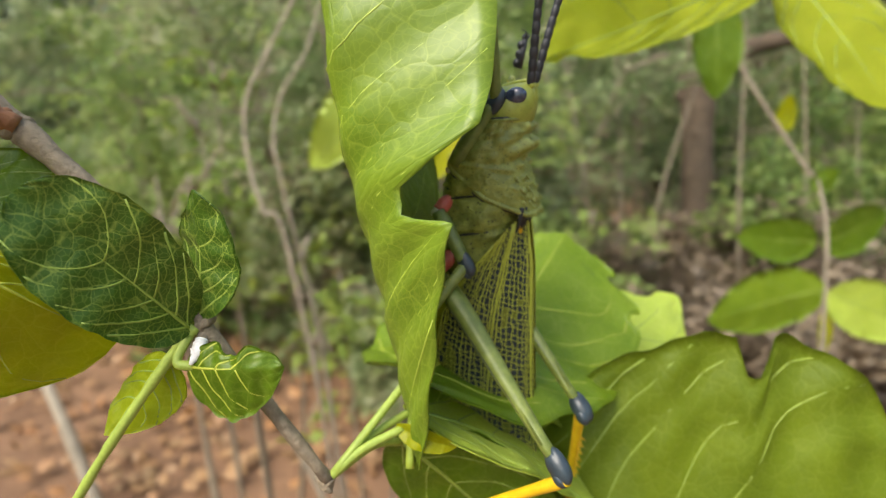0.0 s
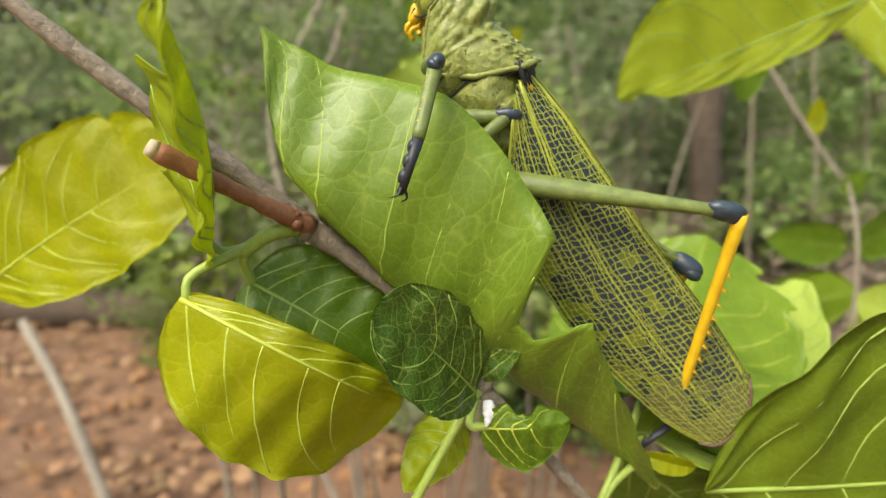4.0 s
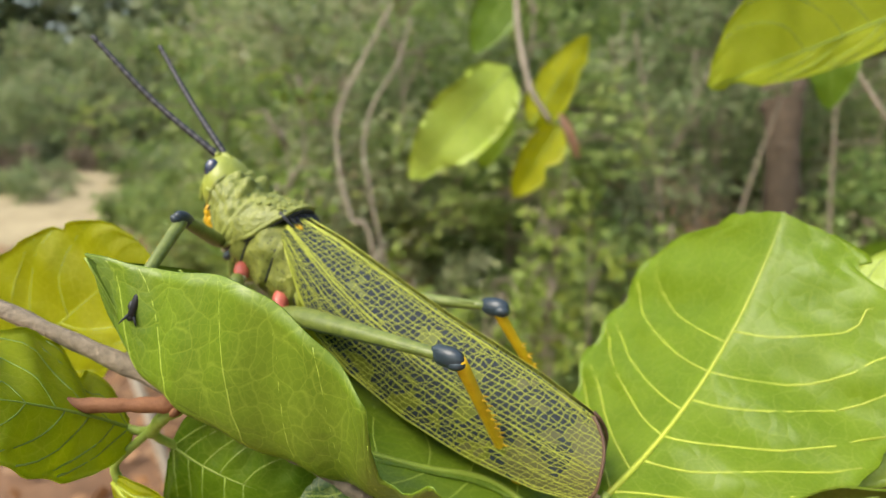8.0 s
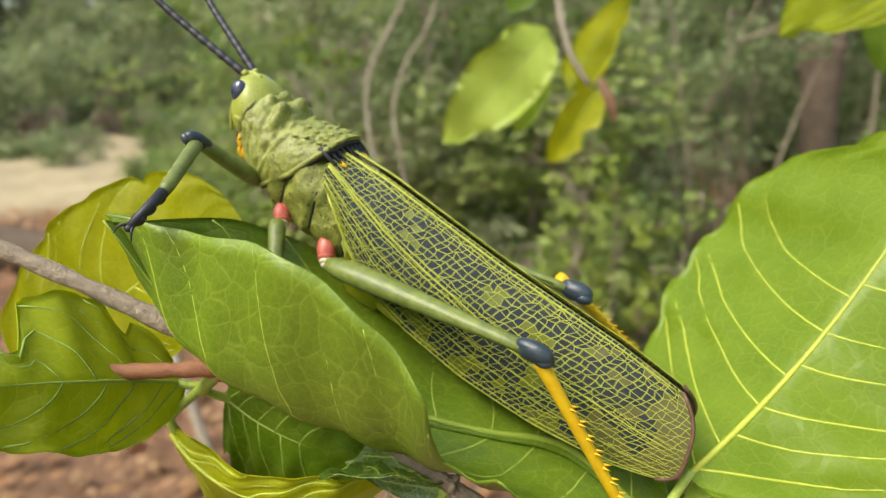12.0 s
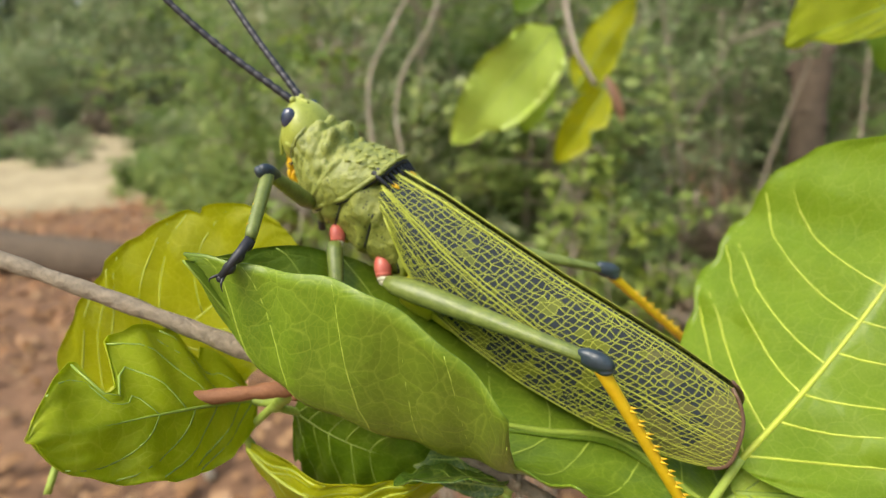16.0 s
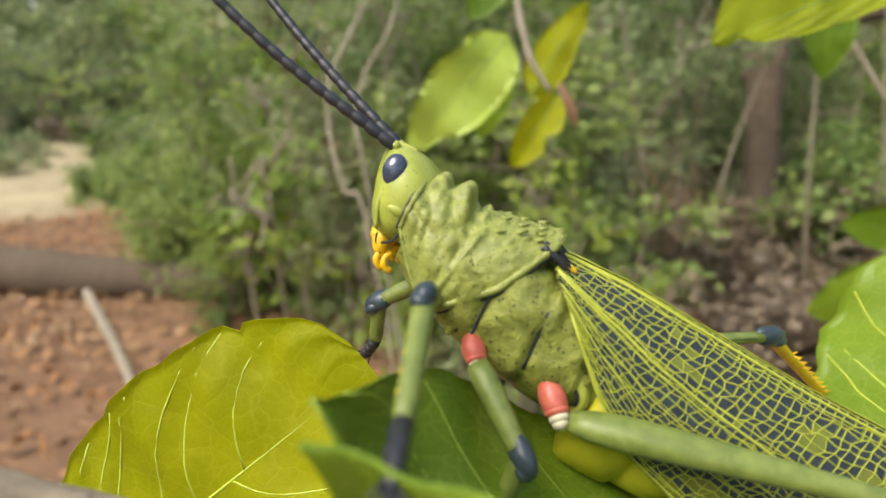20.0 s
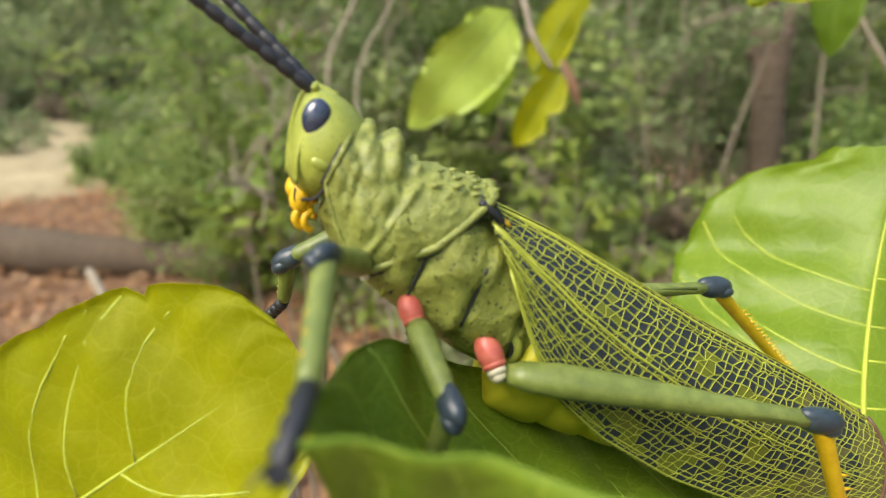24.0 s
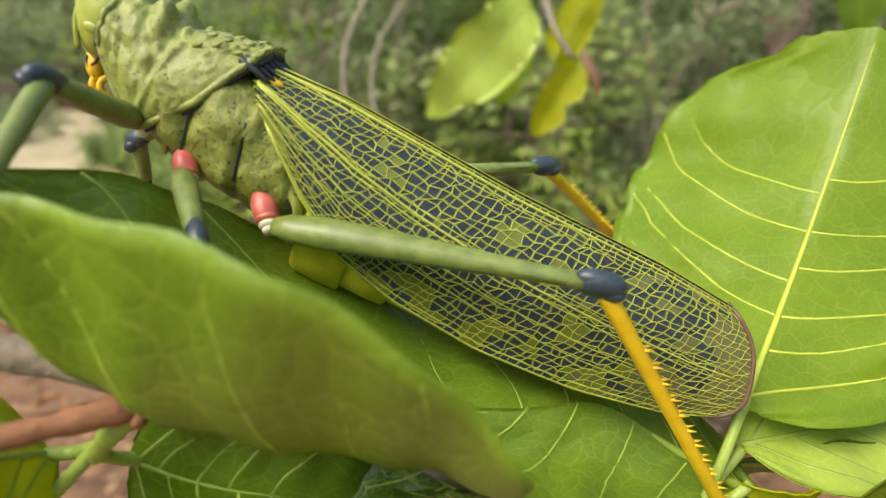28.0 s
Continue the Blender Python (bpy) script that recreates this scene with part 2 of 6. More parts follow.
SIDE_ROWS = [
    (0, 0.05878, 0.08231, 0.93907, 74.74, 0.78, -16.56),
    (0.5, 0.05308, 0.07855, 0.93834, 75.47, 0.90, -16.78),
    (1, 0.04632, 0.07452, 0.93694, 80.36, 3.38, -26.48),
    (1.5, 0.05312, 0.10304, 0.92807, 80.78, 3.46, -26.15),
    (2, 0.05829, 0.13034, 0.91789, 75.50, -5.88, -29.88),
    (2.5, 0.04971, 0.11733, 0.92645, 75.84, -5.91, -29.67),
    (3, 0.04496, 0.10182, 0.93531, 101.24, -0.67, -14.90),
    (3.5, 0.05729, 0.09400, 0.93894, 93.55, -0.62, -9.82),
    (4, 0.06495, 0.06399, 0.95059, 93.56, -7.34, -8.83),
    (4.5, 0.06556, 0.06964, 0.94664, 89.19, -13.42, -3.68),
    (6.5, 0.07314, 0.07519, 0.94248, 104.36, -13.98, 1.28),
    (7, 0.06771, 0.07461, 0.94336, 108.40, -14.08, -8.39),
    (7.5, 0.05645, 0.06735, 0.94337, 112.66, -13.65, -17.27),
    (8, 0.04856, 0.05718, 0.94424, 113.32, -18.80, -30.00),
    (8.5, 0.04905, 0.04619, 0.94214, 116.11, -18.48, -31.71),
    (9, 0.05247, 0.04021, 0.94816, 113.26, -20.98, -33.50),
    (9.5, 0.05690, 0.03898, 0.95135, 115.16, -20.26, -35.35),
    (10, 0.05755, 0.03823, 0.95199, 114.12, -20.81, -35.62),
    (10.5, 0.05834, 0.03902, 0.95058, 116.83, -18.94, -36.64),
    (11, 0.05581, 0.04180, 0.94741, 122.47, -14.35, -36.91),
    (11.5, 0.05100, 0.04372, 0.94960, 123.21, -13.85, -37.57),
    (12, 0.04592, 0.05130, 0.94686, 123.35, -14.21, -36.70),
    (12.5, 0.04955, 0.05839, 0.94592, 127.50, -14.37, -36.06),
    (14.5, 0.04673, 0.05766, 0.94498, 126.57, -14.01, -36.24),
    (15, 0.04646, 0.05688, 0.94518, 127.40, -13.28, -36.11),
    (15.5, 0.04658, 0.05762, 0.94466, 127.49, -13.45, -36.34),
    (16, 0.04541, 0.05596, 0.94542, 127.67, -14.66, -37.65),
    (16.5, 0.04439, 0.05578, 0.94530, 128.42, -14.43, -37.17),
    (17, 0.05045, 0.05494, 0.94516, 129.53, -13.82, -33.14),
    (17.5, 0.04919, 0.05757, 0.94782, 130.27, -14.62, -32.56),
    (18, 0.05611, 0.05528, 0.94837, 130.56, -14.49, -27.04),
    (18.5, 0.06116, 0.05385, 0.94702, 130.40, -14.92, -24.30),
    (19, 0.06477, 0.04497, 0.94564, 120.11, -17.44, -21.95),
    (19.5, 0.06753, 0.04006, 0.94511, 119.57, -18.07, -22.44),
    (20, 0.07335, 0.02997, 0.94438, 113.41, -19.14, -20.63),
    (20.5, 0.07340, 0.02655, 0.94503, 111.89, -19.20, -19.31),
    (21, 0.07259, 0.02757, 0.94561, 112.68, -18.81, -19.64),
    (21.5, 0.07243, 0.02711, 0.94558, 112.62, -18.49, -19.72),
    (23.5, 0.07013, 0.04650, 0.94156, 108.74, -15.22, 3.97),
    (24, 0.06796, 0.04811, 0.94424, 118.56, -15.80, -6.75),
    (24.5, 0.06388, 0.03873, 0.94998, 117.92, -18.47, -16.01),
    (25, 0.05650, 0.04176, 0.95065, 121.07, -16.87, -17.55),
    (25.5, 0.04685, 0.04343, 0.95498, 118.18, -19.84, -17.67),
    (26, 0.04376, 0.04408, 0.96051, 117.80, -20.34, -17.15),
    (26.5, 0.03971, 0.04510, 0.96639, 118.25, -20.04, -17.41),
    (27, 0.04002, 0.04580, 0.96685, 118.69, -20.18, -17.09),
    (27.5, 0.03877, 0.04616, 0.96331, 119.24, -19.12, -17.00),
    (28, 0.04464, 0.04524, 0.95724, 120.35, -18.71, -18.02),
]
OVER_ROWS = [
    (0, 0.08787, 0.14084, 1.01013, 0.00, -0.00, 0.00),
    (0.5, 0.08826, 0.13921, 1.00599, 0.00, -0.00, 0.00),
    (1, 0.08424, 0.13977, 1.00589, 0.00, -0.00, 0.00),
    (1.5, 0.08454, 0.13902, 1.00333, 0.00, -0.00, 0.00),
    (2, 0.08430, 0.13940, 1.00455, 0.00, -0.00, 0.00),
    (2.5, 0.08641, 0.13831, 1.00280, 0.00, -0.00, 0.00),
    (3, 0.08566, 0.13813, 1.00279, 0.00, -0.00, 0.00),
    (3.5, 0.08436, 0.13748, 1.00135, 0.00, -0.00, 0.00),
    (4, 0.08726, 0.13670, 1.00146, 0.00, -0.00, 0.00),
    (4.5, 0.09341, 0.13477, 0.99632, 0.00, -0.00, 0.00),
    (6.5, 0.08947, 0.13987, 1.00736, 0.00, -0.00, 0.00),
    (7, 0.09269, 0.14030, 1.00445, 0.00, -0.00, 0.00),
    (7.5, 0.09789, 0.14079, 1.00238, 0.00, -0.00, 0.00),
    (8, 0.09393, 0.14304, 1.00631, 0.00, -0.00, 0.00),
    (9, 0.09801, 0.14655, 1.00704, 0.00, -0.00, 0.00),
    (10, 0.10317, 0.14794, 1.00842, 0.00, -0.00, 0.00),
    (11, 0.10006, 0.14812, 1.00797, 0.00, -0.00, 0.00),
    (12, 0.09800, 0.14953, 1.00995, 0.00, -0.00, 0.00),
    (12.5, 0.09652, 0.14994, 1.01051, 0.00, -0.00, 0.00),
    (14.5, 0.08927, 0.14886, 1.01002, 0.00, -0.00, 0.00),
    (15.5, 0.08820, 0.14817, 1.00927, 0.00, -0.00, 0.00),
    (16, 0.09174, 0.14746, 1.00739, 0.00, -0.00, 0.00),
    (17, 0.08853, 0.14745, 1.00931, 0.00, -0.00, 0.00),
    (17.5, 0.08590, 0.14705, 1.00965, 0.00, -0.00, 0.00),
    (18, 0.08980, 0.14656, 1.00954, 0.00, -0.00, 0.00),
    (18.6, 0.08584, 0.14590, 1.01011, 0.00, -0.00, 0.00),
    (19, 0.09137, 0.14495, 1.00893, 0.00, -0.00, 0.00),
    (20, 0.08885, 0.14333, 1.00935, 0.00, -0.00, 0.00),
    (21, 0.08850, 0.14366, 1.00883, 0.00, -0.00, 0.00),
    (21.5, 0.09073, 0.14405, 1.00915, 0.00, -0.00, 0.00),
    (23.5, 0.09610, 0.14512, 1.01192, 0.00, -0.00, 0.00),
    (24, 0.09765, 0.14618, 1.01332, 0.00, -0.00, 0.00),
    (25, 0.09440, 0.14651, 1.01458, 0.00, -0.00, 0.00),
    (26, 0.09440, 0.14882, 1.01565, 0.00, -0.00, 0.00),
    (27, 0.09364, 0.14930, 1.01603, 0.00, -0.00, 0.00),
    (28, 0.09277, 0.14929, 1.01577, 0.00, -0.00, 0.00),
]
YELLOW_ROWS = [
    (0, -0.04146, 0.11629, 1.00104, 101.01, 30.73, 172.24),
    (1, -0.02677, 0.11127, 0.99309, 99.77, 30.72, 171.89),
    (2, -0.01630, 0.10910, 0.99518, 99.34, 32.03, 172.69),
    (2.5, -0.01500, 0.10834, 0.99528, 98.92, 33.37, 172.98),
    (3, -0.01377, 0.10557, 0.99507, 99.11, 34.12, 173.51),
    (3.5, -0.01367, 0.10076, 0.99575, 100.28, 36.65, 174.03),
    (4, -0.00727, 0.09457, 0.99494, 100.61, 30.99, 172.46),
    (4.5, -0.00983, 0.09549, 0.98545, 99.93, 33.31, 172.56),
    (6.5, -0.01087, 0.09629, 0.97743, 98.38, 37.37, 175.56),
    (7, -0.01463, 0.09692, 0.97742, 98.88, 36.04, 176.64),
    (7.5, -0.02274, 0.09509, 0.97888, 99.10, 39.14, 178.44),
    (8, -0.02548, 0.08917, 0.98116, 99.70, 40.21, 179.97),
    (9, -0.01614, 0.07376, 0.98456, 102.14, 35.70, -178.05),
    (10, -0.00677, 0.06694, 0.98599, 103.10, 34.13, -177.63),
    (11, -0.00972, 0.07002, 0.98492, 103.51, 34.19, -177.37),
    (12, -0.01808, 0.07720, 0.98416, 103.99, 36.88, -176.00),
    (14.5, -0.01969, 0.07824, 0.98060, 104.54, 37.81, -176.07),
    (16, -0.01852, 0.07559, 0.98046, 104.11, 38.61, -176.36),
    (17, -0.01854, 0.06925, 0.97868, 103.54, 34.85, -177.91),
    (18, -0.01457, 0.06493, 0.97775, 103.78, 29.56, 179.96),
    (19, -0.00663, 0.06151, 0.97622, 103.29, 31.14, 179.38),
    (20, 0.00483, 0.05183, 0.97432, 103.44, 39.22, -179.75),
    (21, 0.00482, 0.04479, 0.97722, 104.28, 35.98, 179.71),
    (21.5, 0.00476, 0.04370, 0.97753, 104.89, 34.97, 179.72),
    (23.5, 0.00399, 0.04417, 0.97743, 105.35, 36.59, -179.35),
    (24, -0.00016, 0.04301, 0.97825, 105.66, 34.36, -179.58),
    (25, -0.01158, 0.04295, 0.98431, 106.16, 34.89, -179.44),
    (26, -0.02553, 0.04514, 0.99069, 107.78, 36.37, -177.53),
    (27, -0.03771, 0.04729, 0.99162, 108.04, 37.48, -176.84),
    (28, -0.03985, 0.04805, 0.99053, 107.17, 37.02, -176.97),
]
walk(cam, [(t, pose(x, y, z, a, b, c)) for t, x, y, z, a, b, c in PATH], exposures=[(0.0, 0.32), (4.5, 0.28), (7.0, 0.2), (20.0, 0.2), (24.5, 0.25), (28.0, 0.25)])

# ---- light: bright, thinly overcast day ----
world = bpy.data.worlds.new("world")
scene.world = world
world.use_nodes = True
wn = world.node_tree.nodes
sky = wn.new("ShaderNodeTexSky")
sky.sky_type = "NISHITA"
sky.sun_disc = False
sky.sun_elevation = radians(53)
sky.sun_rotation = radians(-128)
sky.air_density, sky.dust_density, sky.ozone_density = 1.6, 4.0, 1.0
world.node_tree.links.new(sky.outputs["Color"], wn["Background"].inputs["Color"])
wn["Background"].inputs["Strength"].default_value = 0.19
sun = new("sun", bpy.data.lights.new("sun", "SUN"))
sun.data.energy, sun.data.angle, sun.data.color = 3.0, radians(35), (1.0, 0.95, 0.85)
sun.matrix_world = look((-1.6, -1.25, 2.7), (0, 0, 0))


# ---- materials ----
def nodes_of(name):
    m = bpy.data.materials.new(name)
    m.use_nodes = True
    nt = m.node_tree
    return m, nt, nt.nodes["Principled BSDF"]


def ramp(nt, fac, stops):
    r = nt.nodes.new("ShaderNodeValToRGB")
    while len(r.color_ramp.elements) < len(stops):
        r.color_ramp.elements.new(0.5)
    for e, (p, c) in zip(r.color_ramp.elements, stops):
        e.position, e.color = p, (*c, 1)
    nt.links.new(fac, r.inputs["Fac"])
    return r.outputs["Color"]


def noise_tex(nt, coord, scale, detail=4.0, rough=0.55):
    n = nt.nodes.new("ShaderNodeTexNoise")
    n.inputs["Scale"].default_value, n.inputs["Detail"].default_value, n.inputs["Roughness"].default_value = scale, detail, rough
    nt.links.new(coord, n.inputs["Vector"])
    return n.outputs["Fac"]


def coords(nt, which="Object"):
    return nt.nodes.new("ShaderNodeTexCoord").outputs[which]


def mixed(nt, a, b, fac, blend="MIX"):
    m = nt.nodes.new("ShaderNodeMix")
    m.data_type, m.blend_type = "RGBA", blend
    for value, socket in ((fac, m.inputs[0]), (a, m.inputs[6]), (b, m.inputs[7])):
        if isinstance(value, (int, float)):
            socket.default_value = value
        elif isinstance(value, tuple):
            socket.default_value = (*value, 1)
        else:
            nt.links.new(value, socket)
    return m.outputs[2]


def bump(nt, bsdf, height, strength, distance):
    b = nt.nodes.new("ShaderNodeBump")
    b.inputs["Strength"].default_value, b.inputs["Distance"].default_value = strength, distance
    nt.links.new(height, b.inputs["Height"])
    nt.links.new(b.outputs["Normal"], bsdf.inputs["Normal"])
    return b


def surface(name, dark, light, scale=900.0, rough=0.45, relief=0.3, depth=0.0002, metal=0.0, coat=0.0, spread=(0.35, 0.68), spots=None):
    """Two-scale mottled skin, bark or soil."""
    m, nt, bsdf = nodes_of(name)
    c = coords(nt)
    fine, broad = noise_tex(nt, c, scale, 6.0, 0.65), noise_tex(nt, c, scale * 0.16, 3.0)
    col = ramp(nt, fine, [(spread[0], dark), (spread[1], light)])
    tint = ramp(nt, broad, [(0.3, tuple(v * 0.82 for v in light)), (0.7, tuple(min(1, v * 1.12) for v in light))])
    col = mixed(nt, col, tint, 0.45)
    if spots:
        v = nt.nodes.new("ShaderNodeTexVoronoi")
        v.inputs["Scale"].default_value = spots[0]
        nt.links.new(c, v.inputs["Vector"])
        mask = ramp(nt, v.outputs["Distance"], [(spots[2], (1, 1, 1)), (spots[2] + 0.08, (0, 0, 0))])
        col = mixed(nt, col, spots[1], mask)
    nt.links.new(col, bsdf.inputs["Base Color"])
    bsdf.inputs["Roughness"].default_value = rough
    bsdf.inputs["Metallic"].default_value = metal
    bsdf.inputs["Coat Weight"].default_value = coat
    bump(nt, bsdf, fine, relief, depth)
    return m


def leaf_material(name, dark, light, net, net_scale=38.0, through=0.5, gloss=0.36, stain=None, gain=0.6):
    """Blade with a fine net of veins, lit through from behind."""
    m, nt, bsdf = nodes_of(name)
    uv = nt.nodes.new("ShaderNodeUVMap").outputs["UV"]
    c = coords(nt)
    v = nt.nodes.new("ShaderNodeTexVoronoi")
    v.feature = "DISTANCE_TO_EDGE"
    v.inputs["Scale"].default_value = net_scale
    warp = nt.nodes.new("ShaderNodeTexNoise")
    warp.inputs["Scale"].default_value, warp.inputs["Detail"].default_value = 22.0, 2.0
    nt.links.new(uv, warp.inputs["Vector"])
    bent = nt.nodes.new("ShaderNodeVectorMath")
    bent.operation = "MULTIPLY_ADD"
    nt.links.new(warp.outputs["Color"], bent.inputs[0])
    bent.inputs[1].default_value = (0.03, 0.03, 0.0)
    nt.links.new(uv, bent.inputs[2])
    nt.links.new(bent.outputs[0], v.inputs["Vector"])
    v2 = nt.nodes.new("ShaderNodeTexVoronoi")
    v2.feature = "DISTANCE_TO_EDGE"
    v2.inputs["Scale"].default_value = net_scale * 3.3
    nt.links.new(uv, v2.inputs["Vector"])
    broad, fine = noise_tex(nt, uv, 9.0, 4.0), noise_tex(nt, uv, 160.0, 5.0, 0.7)
    col = ramp(nt, broad, [(0.3, dark), (0.7, light)])
    col = mixed(nt, col, ramp(nt, fine, [(0.3, dark), (0.7, light)]), 0.3)
    lines = ramp(nt, v.outputs["Distance"], [(0.0, (0.5, 0.5, 0.5)), (0.045, (0, 0, 0))])
    small = ramp(nt, v2.outputs["Distance"], [(0.0, (0.5, 0.5, 0.5)), (0.09, (0, 0, 0))])
    both = mixed(nt, lines, small, 0.6, "ADD")
    col = mixed(nt, col, net, mixed(nt, (0, 0, 0), both, gain))
    if stain:
        mask = ramp(nt, noise_tex(nt, uv, 5.0, 3.0), [(0.66, (0, 0, 0)), (0.74, (1, 1, 1))])
        col = mixed(nt, col, stain, mask)
    nt.links.new(col, bsdf.inputs["Base Color"])
    bsdf.inputs["Roughness"].default_value = gloss
    bsdf.inputs["Specular IOR Level"].default_value = 0.5
    mound = nt.nodes.new("ShaderNodeMath")
    mound.operation = "MINIMUM"
    nt.links.new(v.outputs["Distance"], mound.inputs[0])
    mound.inputs[1].default_value = 0.3
    bump(nt, bsdf, mound.outputs[0], 0.35, 0.0005)
    tr = nt.nodes.new("ShaderNodeBsdfTranslucent")
    hue = nt.nodes.new("ShaderNodeMix")
    hue.data_type, hue.blend_type = "RGBA", "MULTIPLY"
    hue.inputs[0].default_value = 1.0
    nt.links.new(col, hue.inputs[6])
    hue.inputs[7].default_value = (1.0, 0.95, 0.3, 1)
    nt.links.new(hue.outputs[2], tr.inputs["Color"])
    mx = nt.nodes.new("ShaderNodeMixShader")
    mx.inputs[0].default_value = through
    nt.links.new(bsdf.outputs[0], mx.inputs[1])
    nt.links.new(tr.outputs[0], mx.inputs[2])
    nt.links.new(mx.outputs[0], nt.nodes["Material Output"].inputs["Surface"])
    return m


def foliage_material(name, stops, through=0.35):
    """Far leaves: tone drifts from clump to clump, and a little from leaf to leaf."""
    m, nt, bsdf = nodes_of(name)
    geo = nt.nodes.new("ShaderNodeNewGeometry")
    one = ramp(nt, geo.outputs["Random Per Island"], stops)
    near = ramp(nt, noise_tex(nt, geo.outputs["Position"], 4.0, 3.0), [(0.3 + 0.4 * p, c) for p, c in stops])
    far = ramp(nt, noise_tex(nt, geo.outputs["Position"], 0.9, 2.0), [(0.3 + 0.4 * p, c) for p, c in stops])
    col = mixed(nt, mixed(nt, near, far, 0.4), one, 0.3)
    nt.links.new(col, bsdf.inputs["Base Color"])
    bsdf.inputs["Roughness"].default_value = 0.55
    tr = nt.nodes.new("ShaderNodeBsdfTranslucent")
    nt.links.new(col, tr.inputs["Color"])
    mx = nt.nodes.new("ShaderNodeMixShader")
    mx.inputs[0].default_value = through
    nt.links.new(bsdf.outputs[0], mx.inputs[1])
    nt.links.new(tr.outputs[0], mx.inputs[2])
    nt.links.new(mx.outputs[0], nt.nodes["Material Output"].inputs["Surface"])
    return m


LEAF_BRIGHT = leaf_material("leaf bright", (0.21, 0.35, 0.016), (0.33, 0.48, 0.03), (0.45, 0.56, 0.08), through=0.55)
LEAF_GREEN = leaf_material("leaf green", (0.12, 0.235, 0.009), (0.20, 0.33, 0.014), (0.34, 0.46, 0.06))
LEAF_LIME = leaf_material("leaf lime", (0.42, 0.53, 0.010), (0.57, 0.67, 0.024), (0.68, 0.74, 0.08), through=0.62)
LEAF_OLIVE = leaf_material("leaf olive", (0.135, 0.205, 0.006), (0.225, 0.315, 0.010), (0.30, 0.38, 0.05), through=0.42, gloss=0.5)
# lighter copy of the lime leaf, with backlight put into its colour
LEAF_OVER = leaf_material("leaf with painted backlight", (0.52, 0.62, 0.03), (0.66, 0.75, 0.06), (0.74, 0.80, 0.14), through=0.74)
LEAF_DEEP = leaf_material("leaf deep", (0.05, 0.125, 0.012), (0.10, 0.195, 0.016), (0.36, 0.46, 0.08), 52.0, through=0.35, gain=1.0)
LEAF_PALE = leaf_material("leaf pale", (0.42, 0.56, 0.06), (0.55, 0.68, 0.11), (0.66, 0.76, 0.22), through=0.45)
LEAF_YELLOW = leaf_material("leaf yellow", (0.47, 0.52, 0.004), (0.64, 0.67, 0.009), (0.72, 0.74, 0.06), through=0.65)
VEIN_PALE = surface("vein pale", (0.20, 0.30, 0.035), (0.31, 0.41, 0.06), 2500, 0.5)
VEIN_YELLOW = surface("vein yellow", (0.36, 0.43, 0.03), (0.46, 0.52, 0.055), 2500, 0.5)
STALK = surface("stalk", (0.22, 0.32, 0.04), (0.36, 0.46, 0.08), 1800, 0.5)
BARK_GREY = surface("bark grey", (0.10, 0.078, 0.05), (0.34, 0.275, 0.19), 700, 0.85, 0.9, 0.0008)
BARK_RED = surface("bark red", (0.15, 0.055, 0.022), (0.34, 0.15, 0.065), 700, 0.7, 0.6, 0.0004)
BARK_DARK = surface("bark dark", (0.04, 0.028, 0.018), (0.13, 0.095, 0.062), 40, 0.9, 0.8, 0.01)
BARK_FAR = surface("bark far", (0.20, 0.17, 0.12), (0.38, 0.33, 0.25), 60, 0.9, 0.7, 0.006)
PITH = surface("pith", (0.40, 0.31, 0.19), (0.60, 0.50, 0.34), 1500, 0.8)
FLUFF = surface("fluff", (0.65, 0.65, 0.62), (0.85, 0.85, 0.82), 3000, 0.9)

SKIN = surface("insect skin", (0.08, 0.10, 0.013), (0.265, 0.29, 0.045), 700, 0.5, 0.9, 0.0006, coat=0.05, spread=(0.38, 0.62), spots=(1500.0, (0.075, 0.085, 0.016), 0.17))
SKIN_HEAD = surface("insect head skin", (0.20, 0.25, 0.03), (0.37, 0.41, 0.065), 560, 0.42, 0.4, 0.0002, coat=0.08, spread=(0.38, 0.64), spots=(1900.0, (0.17, 0.20, 0.03), 0.1))
SKIN_LEG = surface("insect leg skin", (0.07, 0.105, 0.018), (0.195, 0.24, 0.05), 640, 0.42, 0.55, 0.00025, coat=0.08, spread=(0.38, 0.63))
SKIN_KNEE = surface("insect knee skin", (0.006, 0.011, 0.016), (0.04, 0.06, 0.075), 700, 0.36, 0.5, 0.0002, coat=0.12)
SKIN_RED = surface("insect red joint", (0.36, 0.022, 0.018), (0.60, 0.17, 0.11), 620, 0.42, 0.4, 0.0002, coat=0.1)
SKIN_CREAM = surface("insect cream joint", (0.45, 0.40, 0.24), (0.66, 0.62, 0.44), 600, 0.5)
SKIN_YELLOW = surface("insect yellow", (0.58, 0.30, 0.003), (0.80, 0.53, 0.012), 500, 0.45, 0.35, 0.0002)
SKIN_BELLY = surface("insect belly", (0.33, 0.34, 0.012), (0.50, 0.48, 0.025), 500, 0.42)
SKIN_BLACK = surface("insect black", (0.008, 0.008, 0.010), (0.03, 0.032, 0.038), 900, 0.5, 0.3, 0.0001)
EYE = surface("insect eye", (0.010, 0.016, 0.036), (0.05, 0.065, 0.11), 2600, 0.12, 0.05, 0.00003, coat=0.8)
CELL_DARK = surface("wing cell dark", (0.010, 0.015, 0.020), (0.04, 0.052, 0.065), 900, 0.6, 0.4, 0.0001)
CELL_OLIVE = surface("wing cell olive", (0.085, 0.105, 0.012), (0.165, 0.19, 0.022), 900, 0.36, 0.3, 0.0001, coat=0.2)
CELL_SMOKE = surface("wing cell smoke", (0.075, 0.075, 0.03), (0.14, 0.14, 0.05), 900, 0.36, 0.3, 0.0001, coat=0.2)
